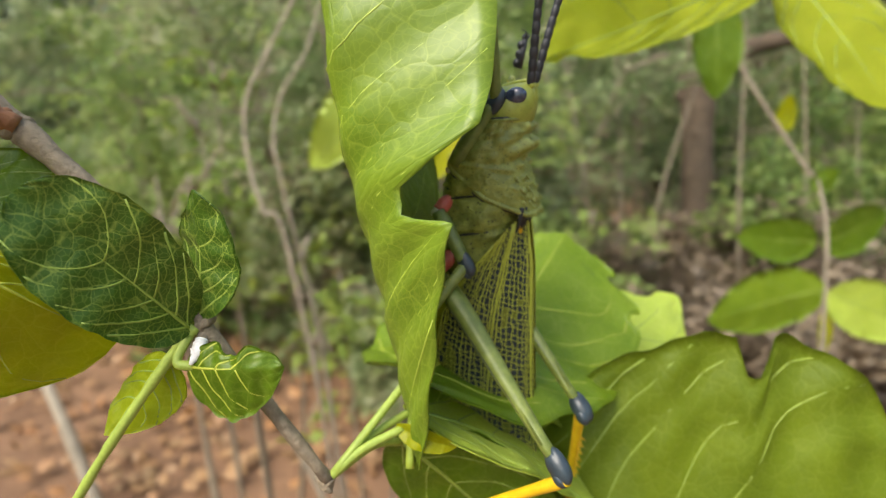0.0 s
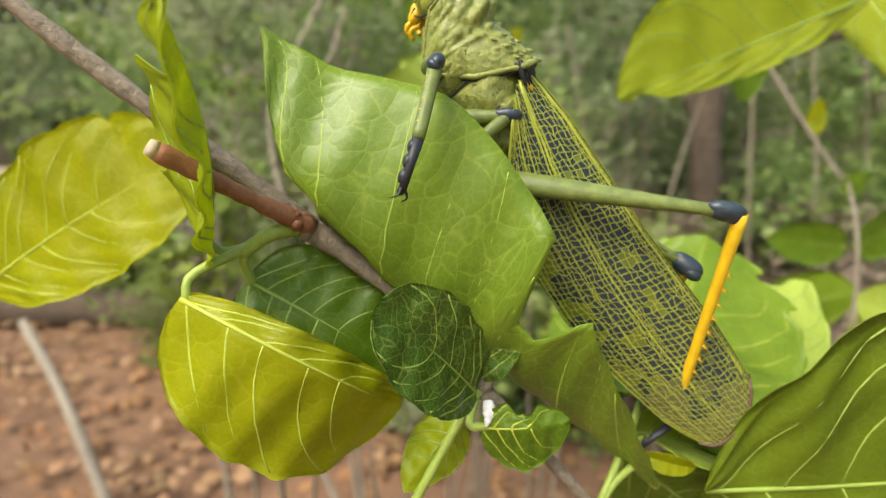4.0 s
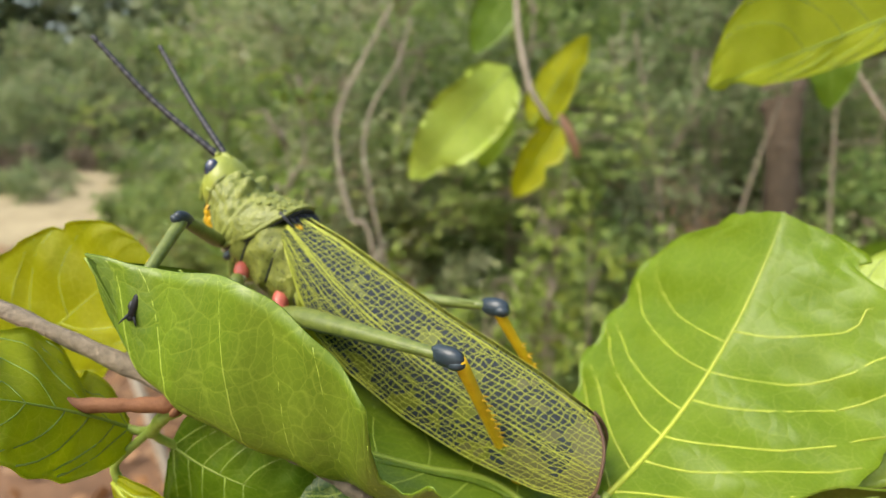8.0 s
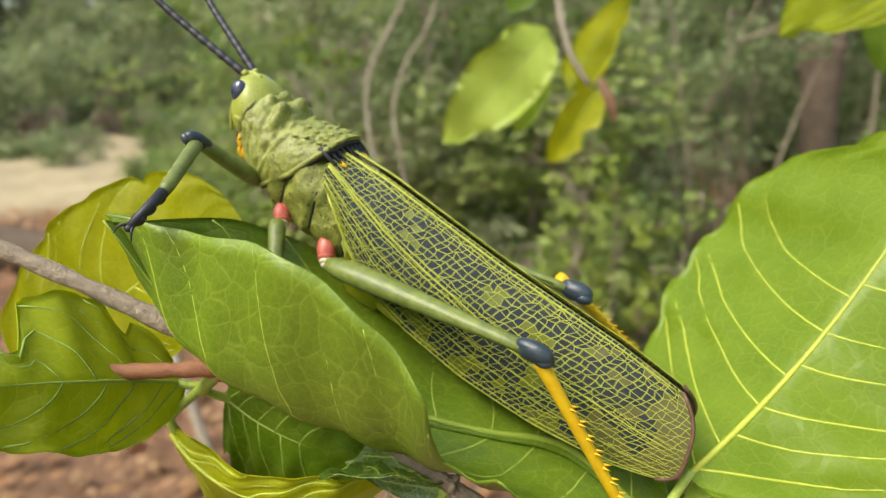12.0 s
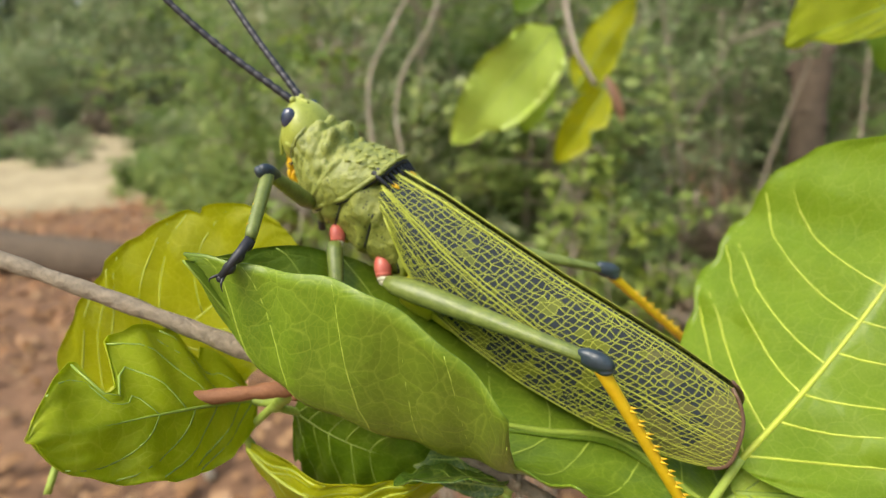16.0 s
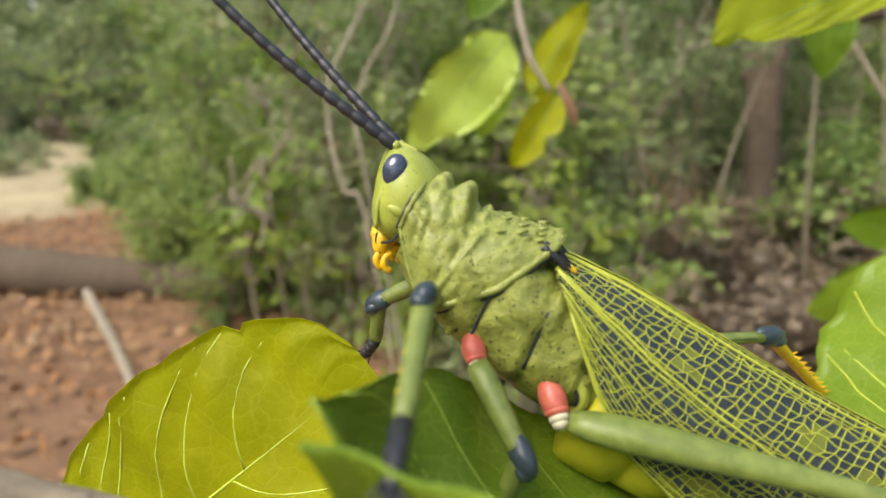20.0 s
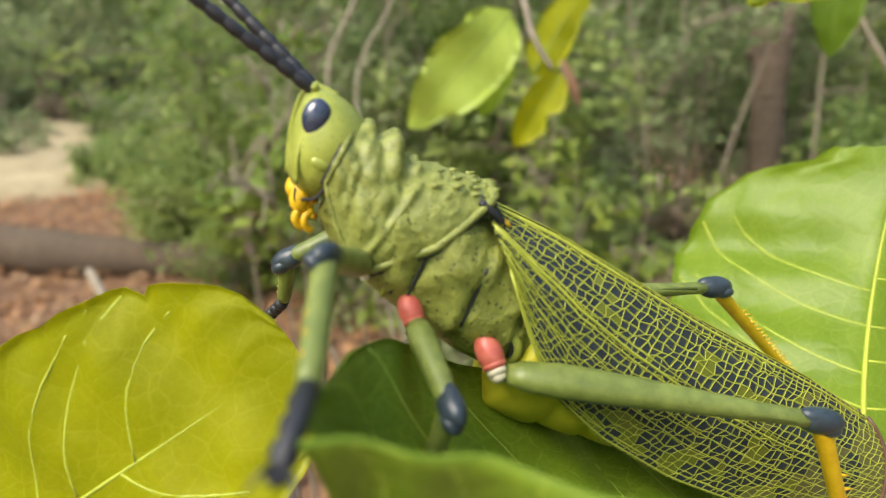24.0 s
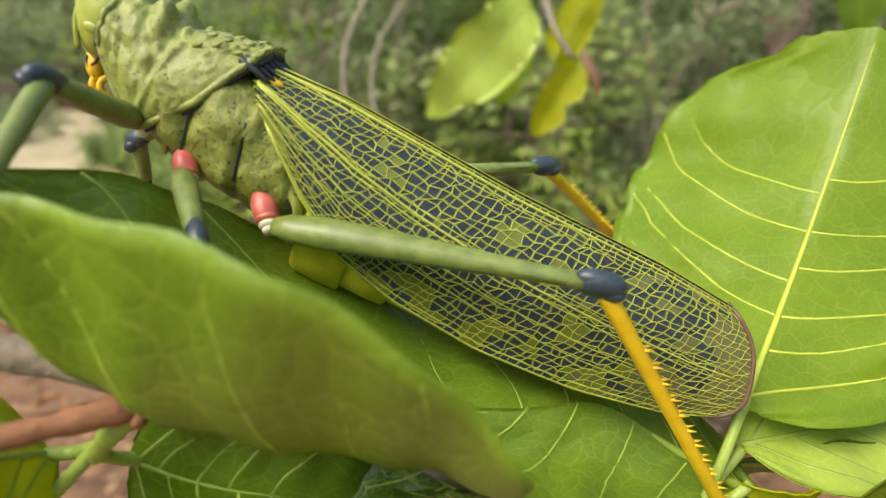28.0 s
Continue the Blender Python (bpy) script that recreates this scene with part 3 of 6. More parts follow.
for node_ in CELL_DARK.node_tree.nodes:
    if node_.type == "BSDF_PRINCIPLED":
        node_.inputs["Specular IOR Level"].default_value = 0.15
WING_VEIN = surface("wing vein", (0.33, 0.37, 0.03), (0.47, 0.51, 0.065), 1500, 0.45)
WING_RIM = surface("wing rim", (0.07, 0.035, 0.025), (0.15, 0.085, 0.05), 900, 0.5)
SOIL = surface("soil", (0.085, 0.042, 0.022), (0.25, 0.14, 0.075), 7.0, 0.95, 0.8, 0.03)
LITTER = foliage_material("litter", [(0.0, (0.20, 0.09, 0.04)), (0.4, (0.40, 0.19, 0.07)), (0.7, (0.36, 0.25, 0.13)), (1.0, (0.18, 0.12, 0.07))], 0.15)
SAND = surface("sand", (0.15, 0.12, 0.06), (0.47, 0.39, 0.235), 2.6, 0.95, 0.9, 0.05, spread=(0.32, 0.7))
BUSH_DRY = foliage_material("dry undergrowth", [(0.0, (0.07, 0.055, 0.035)), (0.5, (0.20, 0.15, 0.10)), (1.0, (0.36, 0.29, 0.19))], 0.3)
# distance haze is put into this colour: paler, greyer leaves
BUSH_HAZE = foliage_material("far leaves with painted haze", [(0.0, (0.20, 0.26, 0.15)), (0.5, (0.38, 0.44, 0.26)), (1.0, (0.60, 0.62, 0.42))], 0.5)
BUSH = foliage_material("bush leaves", [(0.0, (0.045, 0.085, 0.025)), (0.3, (0.14, 0.23, 0.06)), (0.65, (0.30, 0.40, 0.11)), (1.0, (0.55, 0.60, 0.17))], 0.5)
BUSH_GREY = foliage_material("dry bush leaves", [(0.0, (0.08, 0.11, 0.05)), (0.35, (0.20, 0.29, 0.10)), (0.6, (0.34, 0.42, 0.19)), (0.8, (0.42, 0.39, 0.25)), (1.0, (0.55, 0.57, 0.30))], 0.5)
BUSH_FRESH = foliage_material("fresh bush leaves", [(0.0, (0.10, 0.18, 0.03)), (0.5, (0.22, 0.32, 0.05)), (1.0, (0.40, 0.45, 0.07))], 0.45)
LITTER_LEAF = leaf_material("dry leaf", (0.30, 0.15, 0.08), (0.55, 0.38, 0.28), (0.5, 0.35, 0.25), through=0.2)
TWIG_FAR = surface("far twig", (0.13, 0.11, 0.075), (0.30, 0.25, 0.18), 80, 0.9)


# ---- building helpers ----
def mesh_of(name, verts, faces, mats, index=None, uvs=None, smooth=True):
    me = bpy.data.meshes.new(name)
    me.from_pydata([tuple(v) for v in verts], [], faces)
    for m in mats if isinstance(mats, (list, tuple)) else [mats]:
        me.materials.append(m)
    if index is not None:
        me.polygons.foreach_set("material_index", index)
    if uvs is not None:
        layer = me.uv_layers.new(name="UVMap")
        loops = np.zeros(len(me.loops), dtype=np.int32)
        me.loops.foreach_get("vertex_index", loops)
        layer.data.foreach_set("uv", np.asarray(uvs, dtype=np.float32)[loops].ravel())
    me.polygons.foreach_set("use_smooth", [smooth] * len(me.polygons))
    me.update()
    return me


def part(name, me, parent, label=""):
    ob = new(name, me)
    ob.parent = parent
    if label:
        ob["label"] = label
    return ob


def thing(name, label, category, group="", kind=""):
    return tagged(new(name), label, category, group, kind)


class Build:
    """Collects vertices and faces of one mesh."""

    def __init__(self):
        self.v, self.f, self.m, self.uv = [], [], [], []

    def add(self, verts, faces, mat=0):
        o = len(self.v)
        self.v += [tuple(p) for p in verts]
        self.f += [tuple(i + o for i in q) for q in faces]
        self.m += [mat] * len(faces)

    def tube(self, pts, radii, sides=8, mat=0, caps=True, flat=1.0):
        pts = [Vector(p) for p in pts]
        n = len(pts)
        rings, ref = [], None
        for i, p in enumerate(pts):
            d = (pts[min(i + 1, n - 1)] - pts[max(i - 1, 0)])
            d = d.normalized() if d.length > 1e-12 else Vector((1, 0, 0))
            if ref is None:
                ref = d.orthogonal().normalized() if abs(d.z) > 0.95 else d.cross(Vector((0, 0, 1))).normalized()
            ref = (ref - d * ref.dot(d)).normalized()
            up = d.cross(ref)
            r = radii[i] if isinstance(radii, (list, tuple)) else radii
            rings.append([p + ref * (math.cos(a) * r) + up * (math.sin(a) * r * flat) for a in (2 * math.pi * k / sides for k in range(sides))])
        verts = [q for ring in rings for q in ring]
        faces = [(i * sides + k, i * sides + (k + 1) % sides, (i + 1) * sides + (k + 1) % sides, (i + 1) * sides + k) for i in range(n - 1) for k in range(sides)]
        if caps:
            faces += [tuple(range(sides - 1, -1, -1)), tuple((n - 1) * sides + k for k in range(sides))]
        self.add(verts, faces, mat)

    def ball(self, c, r, seg=12, rings=8, mat=0, turn=None):
        rx, ry, rz = (r, r, r) if isinstance(r, float) else r
        c = Vector(c)
        verts = []
        for i in range(rings + 1):
            a = math.pi * i / rings
            for k in range(seg):
                b = 2 * math.pi * k / seg
                p = Vector((rx * math.sin(a) * math.cos(b), ry * math.sin(a) * math.sin(b), rz * math.cos(a)))
                verts.append(c + (turn @ p if turn else p))
        faces = [(i * seg + k, i * seg + (k + 1) % seg, (i + 1) * seg + (k + 1) % seg, (i + 1) * seg + k) for i in range(rings) for k in range(seg)]
        self.add(verts, faces, mat)

    def cone(self, base, tip, r, sides=6, mat=0):
        self.tube([base, Vector(base).lerp(Vector(tip), 0.55), tip], [r, r * 0.55, r * 0.06], sides, mat)

    def mesh(self, name, mats, smooth=True):
        return mesh_of(name, self.v, self.f, mats, self.m, None, smooth)


MM = 0.001


def mm(*p):
    return Vector(p) * MM


def catmull(points, n):
    """n + 1 points on a smooth line through the given ones."""
    p = [Vector(q) for q in points]
    p = [p[0] * 2 - p[1], *p, p[-1] * 2 - p[-2]]
    out = []
    spans = len(p) - 3
    for i in range(n + 1):
        s = min(i / n * spans, spans - 1e-6)
        k, t = int(s), s - int(s)
        a, b, c, d = p[k : k + 4]
        out.append(0.5 * (2 * b + (c - a) * t + (2 * a - 5 * b + 4 * c - d) * t * t + (3 * b - a - 3 * c + d) * t ** 3))
    return out


# ---- leaves ----
def ovate(u, shape=(0.52, 0.72, 1.72)):
    """Half-width of the blade along its length: broad below the middle, drawn out at the tip."""
    return max(0.0, (u ** shape[0]) * ((1 - u) ** shape[1]) * shape[2])


def leaf(name, label, base, tip, side, width, cup=0.0, arch=0.0, material=None, vein_material=None, bites=(), ripple=0.03, veins=6, stalk=None, group="", nu=40, nv=18, both=(1.0, 1.0), curl=0.0, seed=1, twist=0.0, shape=(0.52, 0.72, 1.72)):
    """A leaf as a thing: blade with thickness, midrib and side veins, and its stalk. Places in mm in the frame of its sprig."""
    rng = random.Random(seed)
    base, tip = mm(*base), mm(*tip)
    a = tip - base
    L = a.length
    a.normalize()
    s = Vector(side)
    s = (s - a * s.dot(a)).normalized()
    n = a.cross(s)
    W = width * MM / 2

    def half(u, sign):
        w = W * ovate(u, shape) * (both[0] if sign < 0 else both[1])
        for where, at, depth, wide in bites:
            if where == sign:
                q = (u - at) / wide
                w *= 1 - depth * math.exp(-(q ** 4))
        return w * (1 + 0.014 * math.sin(u * 31 + seed) + 0.008 * math.sin(u * 67 + seed * 2))

    def at(u, v, lift=0.0):
        sign = -1 if v < 0 else 1
        w = half(u, sign)
        av = abs(v)
        ang = cup + curl * av + twist * u * sign
        out = s * (sign * w * av * math.cos(ang)) + n * (w * av * math.sin(ang))
        wave = ripple * W * av * math.sin(u * 14 + seed * 1.7 + sign) + 0.02 * W * min(1.0, av * 3) * math.sin(u * 31 + sign * 2 + seed)
        bulge = 0.012 * W * math.sin(u * 34 - av * 16) * av
        return a * (u * L) + out + n * (arch * L * 4 * u * (1 - u) + wave + bulge + lift)

    verts, uvs = [], []
    for face in (0, 1):
        for i in range(nu + 1):
            u = 0.004 + 0.992 * i / nu
            for j in range(nv + 1):
                v = -1 + 2 * j / nv
                verts.append(at(u, v, (0.00011 if face == 0 else -0.00011)))
                uvs.append((u * L * 10 + seed * 0.37, v * half(u, -1 if v < 0 else 1) * 10 + seed * 0.73))
    m1 = (nu + 1) * (nv + 1)
    idx = lambda i, j: i * (nv + 1) + j  # noqa: E731
    faces = []
    for i in range(nu):
        for j in range(nv):
            q = (idx(i, j), idx(i + 1, j), idx(i + 1, j + 1), idx(i, j + 1))
            faces += [q, tuple(m1 + k for k in reversed(q))]
    for i in range(nu):
        for j in (0, nv):
            q = (idx(i, j), idx(i + 1, j), m1 + idx(i + 1, j), m1 + idx(i, j))
            faces.append(q if j == 0 else tuple(reversed(q)))
    ob = thing(name, label, "leaf", group)
    part("blade", mesh_of("blade", verts, faces, material, None, uvs), ob)
    if veins:
        b = Build()
        us = [0.01 + 0.97 * k / 18 for k in range(19)]
        r0 = 0.0055 * L + 0.00014
        b.tube([at(u, 0, 0.0) for u in us], [r0 * (1 - 0.82 * u) for u in us], 8)
        part("midrib", b.mesh("midrib", vein_material), ob, "pale raised midrib")
        for k in range(veins):
            u0 = 0.03 + 0.70 * (k / veins) ** 1.1
            for sign in (-1, 1):
                b = Build()
                reach, pts, rad = 0.29 + 0.07 * rng.random(), [], []
                for q in range(11):
                    f = q / 10
                    u = min(0.985, u0 + 0.02 * sign * (k % 2) + reach * (0.42 * f + 0.58 * f ** 2.2))
                    pts.append(at(u, sign * 0.95 * f ** 0.92, 0.0))
                    rad.append((0.14 * r0 * (1 - u0) + 0.000145) * (1 - 0.2 * f))
                b.tube(pts, rad, 6)
                part("vein", b.mesh("vein", vein_material), ob)
    if stalk:
        b = Build()
        pts = catmull([Vector((0, 0, 0)) + a * 0.001, *[mm(*p) - base for p in stalk]], 10)
        b.tube(pts, 0.00055, 8)
        part("stalk", b.mesh("stalk", STALK), ob, "green leaf stalk")
    ob["base"] = tuple(base)
    return ob


def branch(name, label, pts, radii, material, group="", knobs=(), cut=None, buds=()):
    """A woody twig as a thing, in mm, with swollen nodes and side buds."""
    base = mm(*pts[0])
    line = catmull([mm(*p) - base for p in pts], 10 * (len(pts) - 1))
    n = len(line)
    rr = [np.interp(i / (n - 1), np.linspace(0, 1, len(radii)), radii) * MM * (1 + 0.09 * math.sin(i * 2.1) + 0.06 * math.sin(i * 5.3)) for i in range(n)]
    b = Build()
    b.tube(line, rr, 12)
    ob = thing(name, label, "twig", group)
    part("bark", b.mesh("bark", material), ob)
    rng = random.Random(len(pts))
    for k in knobs:
        c = mm(*k[:3]) - base
        for _ in range(7):
            b = Build()
            o = Vector((rng.uniform(-1, 1), rng.uniform(-1, 1), rng.uniform(-1, 1))) * k[3] * 0.6 * MM
            b.ball(c + o, [k[3] * MM * rng.uniform(0.35, 0.75) for _ in range(3)], 8, 6)
            part("node", b.mesh("node", material), ob, "rough knob of a swollen node")
    if cut:
        b = Build()
        d = (line[-1] - line[-2]).normalized()
        b.tube([line[-1] - d * 0.0002, line[-1] + d * 0.0006], [rr[-1] * 1.05, rr[-1] * 0.9], 12)
        part("broken_end", b.mesh("broken_end", PITH), ob, "pale broken end")
    ob["base"] = tuple(base)
    return ob


PLANT_THINGS = []


# ---- the grasshopper (mm; x to its head, y to its left, z up) ----
insect = thing("grasshopper", "large green bush grasshopper with netted wings climbing a leaf", "insect")


def skin_grid(rows, closed=False):
    """A skin through rows of points of equal count."""
    b = Build()
    n = len(rows[0])
    verts = [p for r in rows for p in r]
    faces = [(i * n + k, i * n + (k + 1) % n, (i + 1) * n + (k + 1) % n, (i + 1) * n + k) for i in range(len(rows) - 1) for k in range(n if closed else n - 1)]
    b.add(verts, faces)
    return b


def section(x, half, top, low, n=28, square=2.4, lean=0.0):
    """A rounded cross-section of the body at x: half-width, height of its top and underside."""
    mid, h = (top + low) / 2, (top - low) / 2
    out = []
    for k in range(n):
        a = 2 * math.pi * k / n
        c, s = math.cos(a), math.sin(a)
        e = 2 / square
        y = half * math.copysign(abs(c) ** e, c)
        z = mid + h * math.copysign(abs(s) ** e, s)
        out.append(mm(x + lean * (z - mid), y, z))
    return out


def capped(b, n):
    last = len(b.v) - n
    b.add([], [])
    b.f += [tuple(range(n - 1, -1, -1)), tuple(range(last, last + n))]
    b.m += [0, 0]
    return b


def build_head():
    rows = []
    # tall rounded head with a slanting face
    keys = ((11.3, 3.3, 0.0, -5.2), (12.0, 3.75, 0.5, -6.2), (13.0, 4.0, 0.95, -6.9), (14.0, 3.95, 1.15, -7.0), (14.9, 3.6, 1.2, -6.75), (15.6, 3.1, 1.1, -6.1), (16.2, 2.4, 0.95, -4.9), (16.6, 1.7, 0.75, -3.4), (16.85, 0.9, 0.35, -1.9))
    for x, half, top, low in keys:
        rows.append(section(x, half, top, low, 36, 2.25, 0.05))
    b = capped(skin_grid(rows, True), 36)
    # brow ridge between the antennae and the ridge of the face
    b.tube(catmull([mm(14.6, 0, 1.1), mm(16.2, 0, 0.95), mm(17.0, 0, 0.2), mm(16.9, 0, -1.8), mm(16.3, 0, -4.0), mm(15.4, 0, -6.2)], 20), 0.00026, 8)
    for s in (-1, 1):
        b.tube(catmull([mm(15.6, 2.75, -2.3) if s > 0 else mm(15.6, -2.75, -2.3), mm(15.2, 3.25 * s, -4.0), mm(14.4, 3.4 * s, -5.9)], 10), [0.00022] * 11, 6)
        b.ball(mm(16.5, 0.95 * s, 0.75), 0.0005, 10, 8)
        b.ball(mm(13.4, 3.75 * s, -3.6), mm(0.9, 0.35, 0.5), 12, 8)
    part("head", b.mesh("head", SKIN_HEAD), insect, "yellow-green smooth head")
    for s in (-1, 1):
        b = Build()
        b.ball(mm(15.25, 2.75 * s, -0.85), mm(1.1, 0.85, 1.45), 28, 18, 0, Euler((radians(10 * s), radians(14), 0)).to_matrix())
        part("eye", b.mesh("eye", EYE), insect, "dark blue oval eye")
    for s in (-1, 1):
        b = Build()
        b.tube(catmull([mm(12.1, 3.55 * s, -1.6), mm(12.2, 3.8 * s, -3.6), mm(12.6, 3.5 * s, -6.0), mm(13.5, 2.6 * s, -7.0)], 14), 0.00013, 6)
        part("cheek_seam", b.mesh("cheek_seam", SKIN_BLACK), insect, "dark seam behind the cheek")
    # orange-yellow mouthparts
    b = Build()
    b.ball(mm(14.45, 0, -6.9), mm(0.75, 1.75, 0.95), 18, 14, 0, Euler((0, radians(16), 0)).to_matrix())
    b.ball(mm(13.95, 0, -7.7), mm(0.6, 1.35, 0.85), 16, 12, 0, Euler((0, radians(22), 0)).to_matrix())
    part("upper_lip", b.mesh("upper_lip", SKIN_YELLOW), insect, "yellow upper lip")
    for s in (-1, 1):
        b = Build()
        b.ball(mm(13.7, 1.7 * s, -7.2), mm(0.8, 0.75, 1.25), 16, 12, 0, Euler((radians(12 * s), radians(24), 0)).to_matrix())
        part("mandible", b.mesh("mandible", SKIN_YELLOW), insect, "yellow jaw")
        b = Build()
        b.tube(catmull([mm(14.35, 2.2 * s, -6.5), mm(14.0, 2.35 * s, -7.3), mm(13.2, 2.3 * s, -8.0)], 8), 0.00008, 6)
        part("jaw_seam", b.mesh("jaw_seam", SKIN_BLACK), insect, "dark seam along the jaw")
        for x0, z0 in ((13.1, -7.7), (12.4, -7.6)):
            b = Build()
            line = catmull([mm(x0, 1.7 * s, z0), mm(x0 + 0.3, 2.15 * s, z0 - 0.7), mm(x0 - 0.1, 2.2 * s, z0 - 1.35), mm(x0 - 0.7, 1.9 * s, z0 - 1.5)], 12)
            b.tube(line, [0.00034 if q % 4 else 0.00028 for q in range(13)], 8)
            part("palp", b.mesh("palp", SKIN_YELLOW), insect, "yellow jointed palp")


def build_antenna(s, tip, bend):
    root = mm(16.7, 0.95 * s, 0.7)
    line = catmull([root, root.lerp(mm(*tip), 0.5) + mm(*bend), mm(*tip)], 54)
    b = Build()
    b.ball(root, 0.0005, 10, 8)
    whole = part("antenna", b.mesh("antenna", SKIN_BLACK), insect, "black beaded antenna")
    for k in range(18):
        b = Build()
        seg = line[k * 3 : k * 3 + 4]
        r = 0.00056 * (1 - 0.28 * k / 17)
        b.tube(seg, [r * 0.84, r, r * 1.02, r * 0.84], 10, 0, k == 17)
        part("antenna_segment", b.mesh("antenna_segment", SKIN_BLACK), whole)


def build_pronotum():
    """The neck shield: a saddle with low flanks, knobs in front and a toothed hind rim."""
    rng = random.Random(5)
    nx, nk = 66, 73
    xs = [12.5 - 12.1 * i / (nx - 1) for i in range(nx)]
    # x, v across the back (-1 to 1), radius, height
    warts = [(rng.uniform(7.4, 12.0), rng.uniform(-0.82, 0.82), rng.uniform(0.45, 0.8), rng.uniform(0.22, 0.5)) for _ in range(80)]
    warts += [(rng.uniform(0.6, 6.8), rng.uniform(-0.42, 0.42), rng.uniform(0.3, 0.5), rng.uniform(0.2, 0.42)) for _ in range(70)]
    warts += [(rng.uniform(1.5, 6.6), rng.uniform(-0.9, 0.9), rng.uniform(0.2, 0.32), rng.uniform(0.05, 0.12)) for _ in range(160)]
    for q in (-1, 1):
        warts += [(11.5, 0.12 * q, 0.7, 0.75), (9.1, 0.14 * q, 0.95, 1.35), (8.6, 0.3 * q, 0.8, 0.9), (6.9, 0.16 * q, 0.6, 0.7), (10.6, 0.34 * q, 0.8, 0.6), (9.9, 0.5 * q, 0.9, 0.6), (8.2, 0.55 * q, 0.8, 0.55), (9.2, 0.72 * q, 0.9, 0.5)]
    rows = []
    for x in xs:
        low = float(np.interp(x, [0.4, 3.1, 6.6, 7.6, 8.6, 11.6, 12.5], [0.2, -4.9, -8.9, -9.1, -8.8, -5.8, -4.6]))
        half = float(np.interp(x, [0.4, 3.0, 6.0, 9.0, 12.5], [4.2, 5.5, 5.7, 5.1, 4.3]))
        top = float(np.interp(x, [0.4, 2.0, 4.2, 6.4, 7.2, 9.0, 11.0, 12.5], [0.75, 0.5, 0.1, -0.45, -0.5, -0.1, 0.15, 0.0]))
        groove = 0.5 * math.exp(-((x - 7.3) / 0.35) ** 2) + 0.3 * math.exp(-((x - 10.5) / 0.3) ** 2)
        reach = radians(float(np.interp(x, [0.4, 2.0, 5.0, 12.5], [46, 80, 112, 114])))
        row = []
        for k in range(nk):
            v = -1 + 2 * k / (nk - 1)
            a = v * reach
            y, zc = math.sin(a), math.cos(a)
            z = top - (top - low) * (1 - zc) / (1 - math.cos(reach))
            lift = 0.0
            for wx, wv, wr, wh in warts:
                d = ((x - wx) / wr) ** 2 + ((v - wv) / (wr * 0.115)) ** 2
                if d < 4:
                    lift = max(lift, wh * math.exp(-(d ** 1.5)))
            # the welt from the saddle down to the lobe, and the smooth thick hind rim
            side = abs(v)
            welt = x - (6.9 - 2.2 * (0.62 - side)) if side > 0.3 else 9
            lift += 0.32 * math.exp(-(welt / 0.32) ** 2)
            yy = half * (abs(y) ** 0.82) * math.copysign(1, y)
            row.append(mm(x, yy, z - groove * (0.9 - 0.5 * side)) + Vector((0, y, max(zc, -0.1))).normalized() * lift * MM)
        rows.append(row)
    b = skin_grid(rows)
    # rolled rims: behind, along the flanks and in front
    b.tube(rows[-1], 0.00034, 8)
    for k in (0, nk - 1):
        b.tube([r[k] for r in rows], [0.00034 if r[k].x < 0.0085 else 0.00022 for r in rows], 8)
    b.tube(rows[0], 0.00026, 8)
    # fine teeth along the hind crest
    for i, ks in ((nx - 1, range(6, nk - 6, 5)), (nx - 9, range(16, nk - 16, 6)), (nx - 18, range(20, nk - 20, 7)), (nx - 26, range(23, nk - 23, 8))):
        for k in ks:
            p = rows[i][k]
            h = rng.uniform(0.5, 0.85)
            b.cone(p + mm(0.25, 0, -0.15), p + mm(-0.45, (p.y / MM) * 0.05, h * 0.8), 0.00032)
    part("pronotum", b.mesh("pronotum", SKIN_SHIELD), insect, "warty olive neck shield with a toothed rim")
    rim = Build()
    rim.tube([p + mm(-0.28, -0.06 * p.y / MM, -0.42) for p in rows[-1]], 0.00034, 6)
    part("shield_seam", rim.mesh("shield_seam", SKIN_BLACK), insect, "dark line under the shield's rim")
    for k, q in ((0, -1), (nk - 1, 1)):
        rim = Build()
        rim.tube([r[k] + mm(-0.3, -0.15 * q, -0.3) for r in rows if r[k].x < 0.0068], 0.00018, 6)
        part("flank_seam", rim.mesh("flank_seam", SKIN_BLACK), insect, "dark line under the shield's flank")
    rim = Build()
    rim.tube([p + mm(0.2, -0.03 * p.y / MM, -0.2) for p in rows[0]], 0.00022, 6)
    part("neck_fold", rim.mesh("neck_fold", SKIN_BLACK), insect, "dark fold between head and shield")


